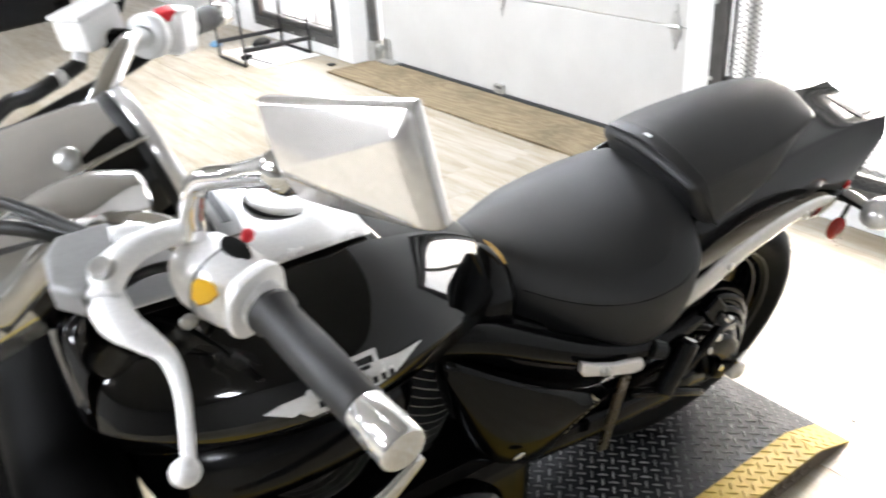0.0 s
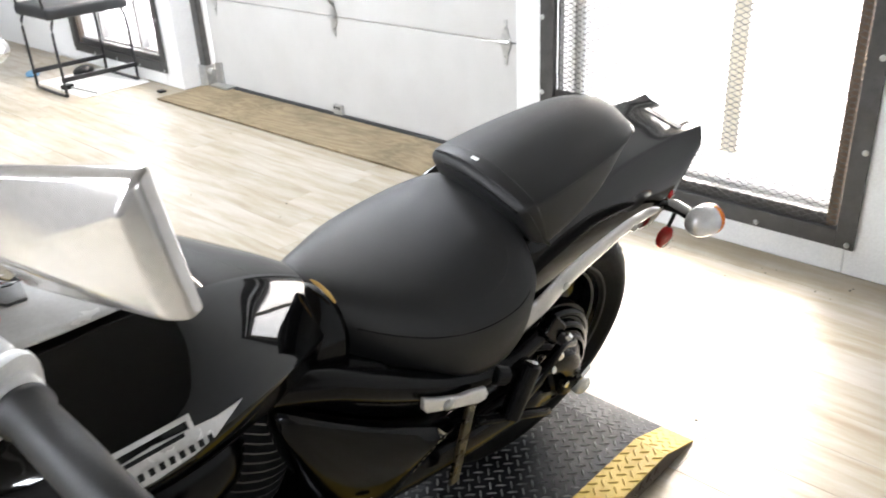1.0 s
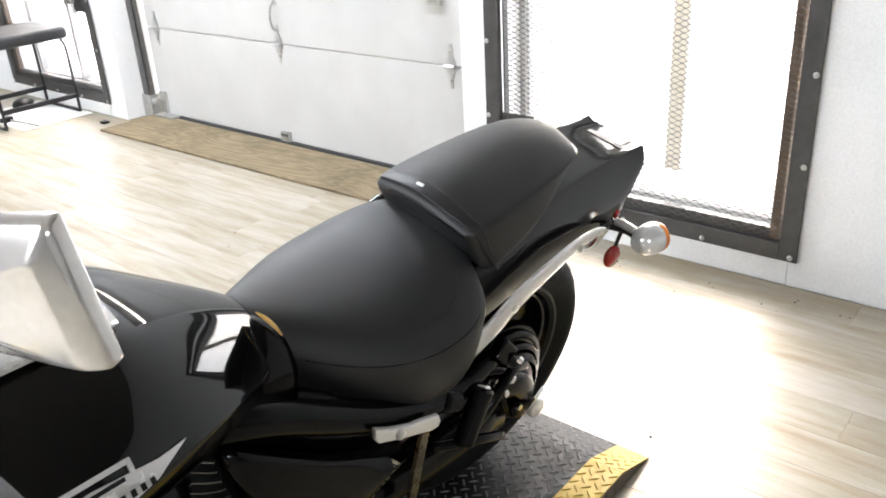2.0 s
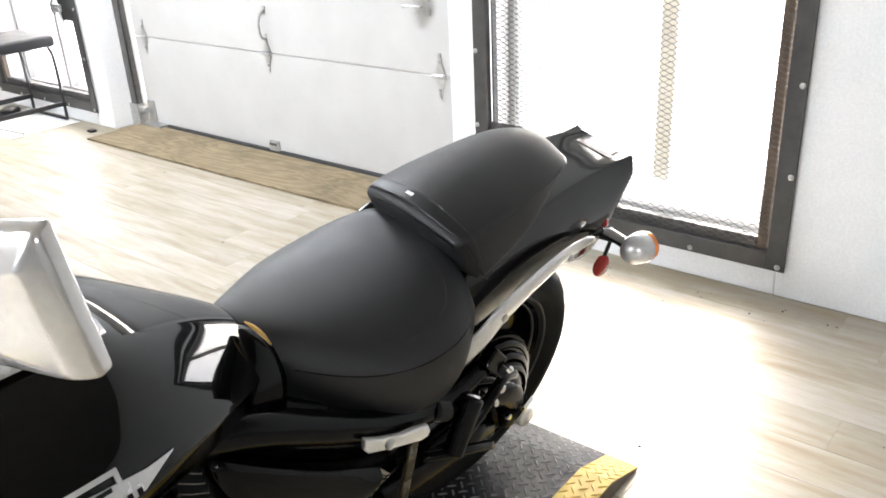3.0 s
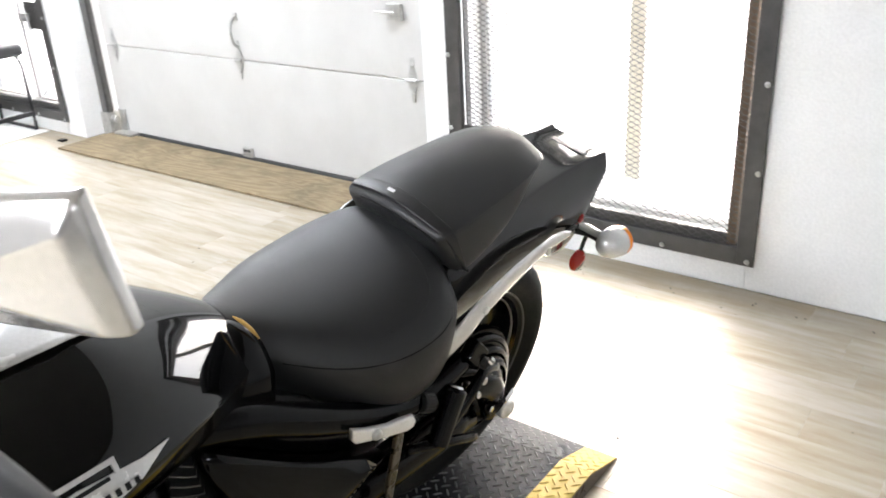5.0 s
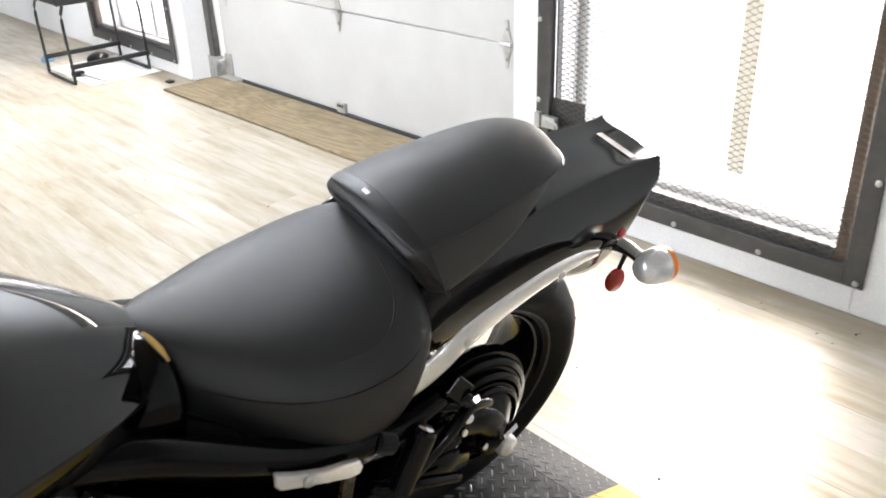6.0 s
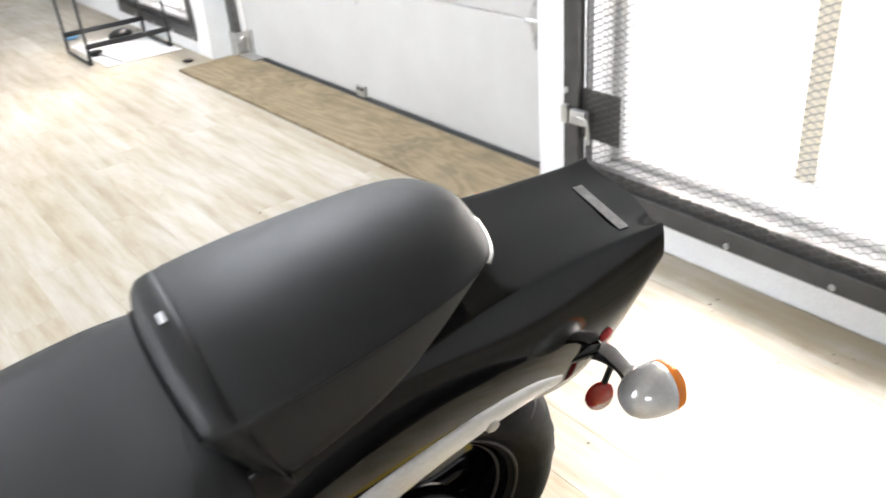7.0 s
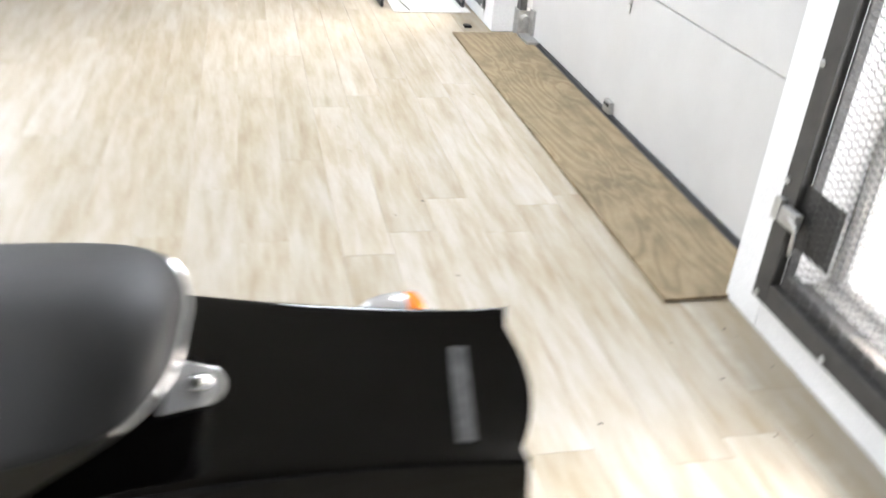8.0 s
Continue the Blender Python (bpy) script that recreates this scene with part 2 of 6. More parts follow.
BLACK_METAL = surface("black_powder_coat", (0.012, 0.012, 0.013), (0.024, 0.024, 0.025), 20, (0.35, 0.5), grain=0.1)
CHAIR_VINYL = surface("charcoal_chair_vinyl", (0.018, 0.019, 0.021), (0.030, 0.031, 0.034), 9, (0.45, 0.55), grain=0.2)
PAPER = surface("white_mat", (0.70, 0.69, 0.66), (0.78, 0.77, 0.75), 8, (0.6, 0.75))
BLUE = surface("blue_cloth", (0.12, 0.28, 0.46), (0.20, 0.38, 0.56), 20, (0.7, 0.85), grain=0.3)
LAMP_GLOW = plain("lamp_diffuser", (0.9, 0.9, 0.88), 0.5, emission=4.7)


# ---------------------------------------------------------------- mesh helpers
def mesh_of(bm, name, material, smooth=False):
    me = bpy.data.meshes.new(name)
    bm.normal_update()
    bm.to_mesh(me)
    bm.free()
    if isinstance(material, (list, tuple)):
        for mm in material:
            me.materials.append(mm)
    else:
        me.materials.append(material)
    if smooth:
        me.polygons.foreach_set("use_smooth", [True] * len(me.polygons))
    return me


def part(name, bm, material, parent=None, label="", smooth=False, subsurf=0, sharp=None):
    """Links a bmesh as one mesh object, under a thing or a part."""
    ob = new(name, mesh_of(bm, name, material, smooth))
    if parent:
        ob.parent = parent
    if label:
        tagged(ob, label)
    if subsurf:
        s = ob.modifiers.new("smooth", "SUBSURF")
        s.levels = s.render_levels = subsurf
    if sharp:
        ob.data.set_sharp_from_angle(angle=radians(sharp))
    return ob


def thing(name, m, label, category, group="", kind=""):
    ob = new(name)
    ob.matrix_world = m
    ob.empty_display_size = 0.1
    return tagged(ob, label, category, group, kind)


def box(x0, x1, y0, y1, z0, z1, bevel=0.0, seg=2, bm=None):
    own = bmesh.new()
    bmesh.ops.create_cube(own, size=1.0)
    for v in own.verts:
        v.co = ((x0 + x1) / 2 + v.co.x * (x1 - x0), (y0 + y1) / 2 + v.co.y * (y1 - y0), (z0 + z1) / 2 + v.co.z * (z1 - z0))
    if bevel:
        bmesh.ops.bevel(own, geom=own.edges[:], offset=bevel, segments=seg, profile=0.6, affect="EDGES")
    if bm is None:
        return own
    me = bpy.data.meshes.new("tmp")
    own.to_mesh(me)
    own.free()
    bm.from_mesh(me)
    bpy.data.meshes.remove(me)
    return bm


def turned(bm, m):
    bm.transform(m)
    return bm


def merged(*bms):
    out = bmesh.new()
    for b in bms:
        me = bpy.data.meshes.new("tmp")
        b.to_mesh(me)
        b.free()
        out.from_mesh(me)
        bpy.data.meshes.remove(me)
    return out


def along(a, b):
    """Pose at a whose z axis points to b."""
    d = Vector(b) - Vector(a)
    return Matrix.Translation(a) @ d.to_track_quat("Z", "Y").to_matrix().to_4x4(), d.length


def revolve(profile, seg=32, bm=None):
    """Turns (radius, height) pairs round z; closes at radius 0."""
    bm = bm or bmesh.new()
    rings = []
    for r, z in profile:
        if r < 1e-6:
            rings.append([bm.verts.new((0, 0, z))])
        else:
            rings.append([bm.verts.new((r * math.cos(2 * math.pi * k / seg), r * math.sin(2 * math.pi * k / seg), z)) for k in range(seg)])
    for a, b in zip(rings, rings[1:]):
        for k in range(seg):
            q = (k + 1) % seg
            if len(a) == 1 and len(b) == 1:
                continue
            if len(a) == 1:
                bm.faces.new((a[0], b[q], b[k]))
            elif len(b) == 1:
                bm.faces.new((a[k], a[q], b[0]))
            else:
                bm.faces.new((a[k], a[q], b[q], b[k]))
    bmesh.ops.recalc_face_normals(bm, faces=bm.faces[:])
    return bm


def rod(a, b, r, seg=20, r2=None, bevel=0.002):
    m, h = along(a, b)
    r2 = r if r2 is None else r2
    e = min(bevel, r * 0.4, h * 0.4)
    return turned(revolve([(0, 0), (r - e, 0), (r, e), (r2, h - e), (r2 - e, h), (0, h)], seg), m)


def spline(points, n=8):
    """Catmull-Rom through the points."""
    p = [Vector(q) for q in points]
    p = [p[0] * 2 - p[1]] + p + [p[-1] * 2 - p[-2]]
    out = []
    for a, b, c, d in zip(p, p[1:], p[2:], p[3:]):
        for k in range(n):
            t = k / n
            out.append(0.5 * ((2 * b) + (c - a) * t + (2 * a - 5 * b + 4 * c - d) * t * t + (3 * b - a - 3 * c + d) * t ** 3))
    return out + [p[-2]]


def tube(points, r, seg=10, n=8, flat=None):
    """Round (or flattened) tube along a smooth line. r: radius or a list of radii for the points."""
    line = spline(points, n) if n > 1 else [Vector(q) for q in points]
    radii = r if isinstance(r, (list, tuple)) else [r] * len(points)
    bm = bmesh.new()
    rings, up = [], Vector((0, 0, 1))
    for i, p in enumerate(line):
        d = (line[min(i + 1, len(line) - 1)] - line[max(i - 1, 0)]).normalized()
        side = d.cross(up)
        if side.length < 0.1:
            side = d.cross(Vector((1, 0, 0)))
        side.normalize()
        top = side.cross(d).normalized()
        f = i / (len(line) - 1) * (len(radii) - 1)
        k = min(int(f), len(radii) - 2) if len(radii) > 1 else 0
        rad = radii[k] + (radii[min(k + 1, len(radii) - 1)] - radii[k]) * (f - k)
        a, b = (rad, rad) if flat is None else (rad * flat[0], rad * flat[1])
        rings.append([bm.verts.new(p + side * a * math.cos(2 * math.pi * q / seg) + top * b * math.sin(2 * math.pi * q / seg)) for q in range(seg)])
    for u, v in zip(rings, rings[1:]):
        for q in range(seg):
            bm.faces.new((u[q], u[(q + 1) % seg], v[(q + 1) % seg], v[q]))
    bm.faces.new(rings[0][::-1])
    bm.faces.new(rings[-1])
    bmesh.ops.recalc_face_normals(bm, faces=bm.faces[:])
    return bm


def loft(sections, mirror=True, creases=(), end_crease=0.0):
    """Skin over cross-sections (x, [(y, z) ...] from the top middle round to the bottom middle), mirrored in y.
    creases: numbers of the outline points whose lengthwise edges stay sharp."""
    bm = bmesh.new()
    rings = []
    for x, half in sections:
        full = list(half) + ([(-q[0], *q[1:]) for q in half[-2:0:-1]] if mirror else [])
        rings.append([bm.verts.new((x if len(q) == 2 else q[2], q[0], q[1])) for q in full])
    n, h = len(rings[0]), len(sections[0][1])
    for a, b in zip(rings, rings[1:]):
        for k in range(n):
            bm.faces.new((a[k], a[(k + 1) % n], b[(k + 1) % n], b[k]))
    bm.faces.new(rings[0])
    bm.faces.new(rings[-1])
    bmesh.ops.recalc_face_normals(bm, faces=bm.faces[:])
    lay = bm.edges.layers.float.new("crease_edge")
    for a, b in zip(rings, rings[1:]):
        for k, s in creases:
            for q in {k, (n - k) % n}:
                e = bm.edges.get((a[q], b[q]))
                if e:
                    e[lay] = s
    for q in range(n):
        bm.edges.get((rings[-1][q], rings[-1][(q + 1) % n]))[lay] = end_crease
    return bm


def slab(outline, thick, bevel=0.0, seg=2):
    """Flat plate from an outline in x and y, of that thickness in z."""
    bm = bmesh.new()
    f = bm.faces.new([bm.verts.new((x, y, 0)) for x, y in outline])
    got = bmesh.ops.extrude_face_region(bm, geom=[f])
    bmesh.ops.translate(bm, verts=[v for v in got["geom"] if isinstance(v, bmesh.types.BMVert)], vec=(0, 0, thick))
    bmesh.ops.recalc_face_normals(bm, faces=bm.faces[:])
    if bevel:
        edges = [e for e in bm.edges if abs(e.verts[0].co.z - e.verts[1].co.z) < 1e-6]
        bmesh.ops.bevel(bm, geom=edges, offset=bevel, segments=seg, profile=0.6, affect="EDGES")
    return bm


def surface_of(ob):
    """Search tree of a finished part, with its modifiers, in the part's own space."""
    return BVHTree.FromObject(ob, bpy.context.evaluated_depsgraph_get())


def snapped(tree, points, way, lift=0.0, away=0.4):
    """Points cast along a way onto a surface, lifted off it."""
    way = Vector(way).normalized()
    out = []
    for p in points:
        hit, n, _, _ = tree.ray_cast(Vector(p) - way * away, way)
        out.append(tuple(hit + n * lift) if hit else tuple(p))
    return out


def laid(bm, tree, m, lift=0.0):
    """Moves a flat mesh by m and then drops each corner along m's own -z onto a surface, keeping its height."""
    way = -(m.to_3x3() @ Vector((0, 0, 1))).normalized()
    for v in bm.verts:
        h = v.co.z
        foot = m @ Vector((v.co.x, v.co.y, 0))
        hit, n, _, _ = tree.ray_cast(foot - way * 0.2, way)
        v.co = (hit if hit else foot) - way * (h + lift)
    bmesh.ops.recalc_face_normals(bm, faces=bm.faces[:])
    return bm


# ---------------------------------------------------------------- room
WX, WT = 3.015, 0.26          # inner face and thickness of the street wall
GATE_Y0, GATE_Y1 = 1.00, 2.277
DOOR_Y0, DOOR_Y1, DOOR_X, DOOR_H = 2.41, 5.09, 3.205, 2.22
WIN_TOP = 1.64
WIN_Y0, WIN_Y1 = 5.28, 6.48
ROOM_X0, ROOM_Y0, ROOM_Y1, ROOM_H = -8.0, -7.0, 11.5, 3.1

ground = part("ground", box(WX + WT, 60, -60, 70, -0.3, -0.02), CONCRETE)
tagged(ground, "pale concrete forecourt outside the windows", "ground", kind="structure")


east = thing("wall_east", pose(0, 0, 0), "white painted street wall with two barred windows and a roller door opening", "wall", kind="structure")
for name, y0, y1, z0, z1 in (
    ("wall_panel", ROOM_Y0, GATE_Y0 + 0.03, 0, ROOM_H),
    ("wall_base", GATE_Y0 + 0.03, GATE_Y1 - 0.03, 0, 0.125),
    ("wall_header", GATE_Y0 + 0.03, GATE_Y1 - 0.03, WIN_TOP, ROOM_H),
    ("door_pier", GATE_Y1 - 0.03, DOOR_Y0, 0, ROOM_H),
    ("wall_header", DOOR_Y0, DOOR_Y1, DOOR_H, ROOM_H),
    ("window_pier", DOOR_Y1, WIN_Y0, 0, ROOM_H),
    ("wall_base", WIN_Y0, WIN_Y1, 0, 0.11),
    ("wall_header", WIN_Y0, WIN_Y1, WIN_TOP, ROOM_H),
    ("wall_panel", WIN_Y1, ROOM_Y1, 0, ROOM_H),
):
    part(name, box(WX, WX + WT, y0, y1, z0, z1, 0.004, 1), WALL, east)
for name, a in (("wall_west", (ROOM_X0 - 0.2, ROOM_X0, ROOM_Y0, ROOM_Y1)), ("wall_south", (ROOM_X0, WX, ROOM_Y0 - 0.2, ROOM_Y0)), ("wall_north", (ROOM_X0, WX, ROOM_Y1, ROOM_Y1 + 0.2))):
    tagged(part(name, box(*a, 0, ROOM_H), GREY_WALL), "plain painted showroom wall", "wall", kind="structure")
tagged(part("ceiling", box(ROOM_X0, WX + WT, ROOM_Y0, ROOM_Y1, ROOM_H, ROOM_H + 0.15), CEILING), "grey painted showroom ceiling", "ceiling", kind="structure")


def ceiling_light(m):
    t = thing("ceiling_light", m, "long white ceiling light with a glowing diffuser", "ceiling light", "ceiling lights")
    part("housing", box(-0.30, 0.30, -0.65, 0.65, -0.05, 0.0, 0.006), DOOR_WHITE, t)
    part("diffuser", box(-0.28, 0.28, -0.63, 0.63, -0.19, -0.052, 0.02, 3), LAMP_GLOW, t)
    return t


first_light = ceiling_light(pose(2.2, 4.1, ROOM_H))
for x, y in ((-2.0, 1.6), (-2.0, -4.7), (-2.0, 7.4), (-2.0, 10.0), (-4.8, 1.6), (-4.8, 4.4), (-4.8, 7.4)):
    copy_thing(first_light, pose(x, y, ROOM_H))


# ---------------------------------------------------------------- roller door
def garage_door():
    t = thing("garage_door", pose(DOOR_X, DOOR_Y0, 0), "white sectional steel garage door, closed, with zinc hinges", "garage door", kind="structure")
    w = DOOR_Y1 - DOOR_Y0 - 0.10
    h = 0.534
    for k in range(4):
        z0 = 0.022 + k * h
        bm = box(0, 0.045, 0.0, w, z0, z0 + h - 0.004, 0.005, 2)
        part("door_panel", bm, DOOR_WHITE, t, smooth=False)
    part("bottom_seal", box(-0.012, 0.05, 0.0, w, 0.0, 0.021, 0.004), SEAL, t, "black rubber bottom seal")
    part("threshold", box(-0.03, 0.0, 0.0, w, -0.005, 0.008, 0.003), SEAL, t)

    def hinge(y, z, s=1.0):
        leaf = slab([(-0.035 * s, 0.0), (-0.012 * s, 0.055), (-0.008, 0.10 * s), (0.008, 0.10 * s), (0.012 * s, 0.055), (0.035 * s, 0), (0.012 * s, -0.055), (0.006, -0.10 * s), (-0.006, -0.10 * s), (-0.012 * s, -0.055)], 0.004, 0.001)
        m = Matrix(((0, 0, -1, -0.001), (1, 0, 0, y), (0, 1, 0, z), (0, 0, 0, 1)))
        hb = part("hinge", turned(leaf, m), ZINC, t)
        part("knuckle", rod((-0.012, y - 0.03, z), (-0.012, y + 0.03, z), 0.010, 12), ZINC, hb)
        for dz in (0.062, -0.062):
            part("screw", rod((-0.004, y, z + dz), (-0.012, y, z + dz), 0.006, 8), ZINC, hb)
        return hb

    seam = 0.022 + h - 0.002
    for y in (2.615 - DOOR_Y0, 3.772 - DOOR_Y0, 4.885 - DOOR_Y0):
        hinge(y, seam)
        hinge(y, seam + h)
    # lift handle over the middle hinge
    hy = 3.762 - DOOR_Y0
    part("lift_handle", tube([(-0.004, hy, 0.622), (-0.035, hy + 0.003, 0.645), (-0.045, hy, 0.70), (-0.035, hy - 0.003, 0.752), (-0.004, hy, 0.775)], 0.007, 8), ZINC, t, "zinc pull handle", smooth=True)
    part("handle_plate", box(-0.006, 0.0, hy - 0.014, hy + 0.014, 0.755, 0.795, 0.002), ZINC, t)
    # side lock near the pier
    ly = 2.70 - DOOR_Y0
    lock = part("slide_lock", box(-0.022, 0.0, ly - 0.05, ly + 0.03, 0.815, 0.885, 0.003), ZINC, t, "zinc slide bolt lock")
    part("bolt", rod((-0.03, ly - 0.02, 0.85), (-0.03, ly + 0.09, 0.85), 0.007, 10), ZINC, lock)
    # roller clip above the seal
    cy = 3.80 - DOOR_Y0
    clip = part("bottom_clip", box(-0.02, 0.0, cy - 0.035, cy + 0.035, 0.022, 0.075, 0.003), ZINC, t)
    for k in range(3):
        part("slot", box(-0.0225, -0.0195, cy - 0.026 + k * 0.02, cy - 0.014 + k * 0.02, 0.052, 0.066), SEAL, clip)
    # bottom corner bracket and roller
    by = w - 0.03
    br = part("corner_bracket", merged(box(-0.012, 0.0, by - 0.05, by + 0.02, 0.022, 0.16, 0.002), box(-0.07, 0.0, by - 0.16, by + 0.02, 0.012, 0.026, 0.002)), ZINC, t, "zinc corner bracket with lift cable")
    part("roller", rod((-0.035, by + 0.00, 0.10), (-0.035, by + 0.05, 0.10), 0.022, 16), ZINC, br)
    part("lift_cable", rod((-0.028, by + 0.03, 0.10), (-0.028, by + 0.055, 2.1), 0.0025, 6), ZINC, t)
    # vertical track
    ty = w + 0.02
    part("door_track", merged(box(-0.06, -0.055, ty, ty + 0.06, 0.10, 2.2), box(-0.06, 0.0, ty + 0.056, ty + 0.06, 0.10, 2.2), box(-0.06, -0.02, ty, ty + 0.004, 0.10, 2.2)), MESH_STEEL, t, "dark steel roller track")
    part("track_foot", box(-0.065, 0.005, ty - 0.005, ty + 0.085, 0.0, 0.14, 0.002), ZINC, t)
    part("weather_strip", box(-0.052, 0.04, ty + 0.062, ty + 0.085, 0.0, 2.15), DOOR_WHITE, t)
    return t


garage_door()

sill = part("plywood_sill", slab([(2.818, DOOR_Y0 - 0.020), (DOOR_X - 0.028, DOOR_Y0 - 0.018), (DOOR_X - 0.028, 5.02), (2.784, 5.028)], 0.012, 0.0015, 1), PLYWOOD)
sill.location = (0, 0, 0.002)
tagged(sill, "weathered plywood board along the garage door", "board", kind="structure")


# ---------------------------------------------------------------- windows with steel gates
def diamond_mesh(y0, y1, z0, z1, pitch, row, wire, x):
    """Expanded metal: zigzag strands that meet at their bends."""
    verts, faces = [], []
    ny, nz = int((y1 - y0) / pitch), int((z1 - z0) / row)
    for k in range(nz):
        for s in (1, -1):
            pts = []
            for i in range(2 * ny + 1):
                z = z0 + (k + 0.5) * row + (s * 0.5 * row if i % 2 == 0 else 0)
                dx = 0.004 if i % 2 else -0.001
                # flat bond where two strands meet
                for e in (-0.06, -0.04, 0.04, 0.06):
                    pts.append((y0 + (i / 2 + e) * pitch, z, dx, 1.3 if abs(e) < 0.05 else 0.8))
            base = len(verts)
            for y, z, dx, f in pts:
                h, d = wire * 0.6 * f, wire * 0.5
                verts += [(x + dx - d, y, z - h), (x + dx - d, y, z + h), (x + dx + d, y, z + h), (x + dx + d, y, z - h)]
            for i in range(len(pts) - 1):
                a, b = base + 4 * i, base + 4 * i + 4
                for q in range(4):
                    faces.append((a + q, a + (q + 1) % 4, b + (q + 1) % 4, b + q))
    me = bpy.data.meshes.new("mesh")
    me.from_pydata(verts, [], faces)
    me.materials.append(MESH_STEEL)
    return me


def window_gate(y0, y1, z0, z1, label, latch_at, hinge_side):
    """Steel angle frame bolted to the wall, with a gate of expanded metal in front of the window."""
    t = thing("window_gate", pose(WX, 0, 0), label, "window gate", "window gates", "structure")
    fw = 0.062
    x0, x1 = -0.016, 0.10
    for name, a in (("frame_side", (y0, y0 + fw, z0, z1)), ("frame_side", (y1 - fw, y1, z0, z1)), ("frame_bottom", (y0 + fw, y1 - fw, z0, z0 + fw)), ("frame_top", (y0 + fw, y1 - fw, z1 - fw, z1))):
        part(name, box(x0, x0 + 0.006, *a, 0.0015, 1), FRAME_STEEL, t)
    # inner leg of the angle
    for a in ((y0 + fw - 0.006, y0 + fw, z0 + fw, z1 - fw), (y1 - fw, y1 - fw + 0.006, z0 + fw, z1 - fw)):
        part("frame_return", box(x0 + 0.006, x0 + 0.030, *a), FRAME_STEEL, t)
    part("frame_return", box(x0 + 0.006, x1, y0 + fw, y1 - fw, z0 + fw - 0.006, z0 + fw), FRAME_STEEL, t)
    bolts = [(y, z0 + 0.018) for y in (y0 + 0.022, y0 + 0.330, y0 + 0.642, y0 + 0.957, y1 - 0.025)]
    bolts += [(y, z) for y in (y0 + 0.015, y1 - 0.015) for z in (z0 + 0.34, z0 + 0.637, z0 + 0.95, z0 + 1.3)]
    for y, z in bolts:
        b = part("bolt", turned(revolve([(0, -0.004), (0.010, -0.004), (0.010, -0.0055), (0.007, -0.0075), (0.0, -0.008)], 12), Matrix(((0, 0, 1, x0), (0, 1, 0, y), (-1, 0, 0, z), (0, 0, 0, 1)))), ZINC, t, smooth=True)
    # the gate leaf: a bar frame with the mesh welded to its room side
    g0, g1, gz0, gz1 = y0 + fw + 0.012, y1 - fw - 0.012, z0 + fw, z1 - fw - 0.010
    low, high = (0.032, 0.008) if hinge_side == "low" else (0.008, 0.032)
    for a in ((g0, g0 + low, gz0, gz1), (g1 - high, g1, gz0, gz1), (g0 + low, g1 - high, gz0, gz0 + 0.040), (g0 + low, g1 - high, gz1 - 0.032, gz1)):
        hinge = (a[0] == g0) == (hinge_side == "low") and a[3] - a[2] > 1
        part("gate_bar", box(0.004, 0.034, *a, 0.002, 1), RUST if hinge else FRAME_STEEL, t, "brown rusty hinge bar" if hinge else "")
    me = diamond_mesh(g0 - 0.012, g1 + 0.012, gz0 - 0.006, gz1, 0.0415, 0.0200, 0.0021, -0.004)
    mesh = new("mesh", me)
    mesh.parent = t
    tagged(mesh, "dark expanded-metal diamond mesh", kind="stuff")
    # hinge strip with slots on the hinge side
    hy = y0 + fw - 0.012 if hinge_side == "low" else y1 - fw + 0.012
    for k in range(int((z1 - z0 - 0.35) / 0.30)):
        part("hinge_knuckle", rod((-0.004, hy, z0 + 0.22 + 0.30 * k), (-0.004, hy, z0 + 0.29 + 0.30 * k), 0.009, 10), RUST, t)
    if latch_at:
        ly, lz = latch_at
        lp = part("latch_plate", box(0.003, 0.006, ly - 0.135, ly + 0.05, lz - 0.075, lz + 0.088, 0.001, 1), FRAME_STEEL, t, "dark steel lock guard plate")
        lb = part("latch", box(-0.042, -0.019, ly - 0.03, ly + 0.035, lz - 0.02, lz + 0.025, 0.004), ZINC, t, "zinc slide latch with a bent handle")
        part("latch_handle", tube([(-0.036, ly + 0.02, lz + 0.005), (-0.046, ly - 0.03, lz + 0.004), (-0.048, ly - 0.048, lz - 0.004), (-0.046, ly - 0.052, lz - 0.07)], 0.006, 8), ZINC, lb, smooth=True)
        part("strike", box(-0.036, -0.017, ly + 0.048, ly + 0.075, lz - 0.028, lz + 0.03, 0.003), ZINC, t)
    return t


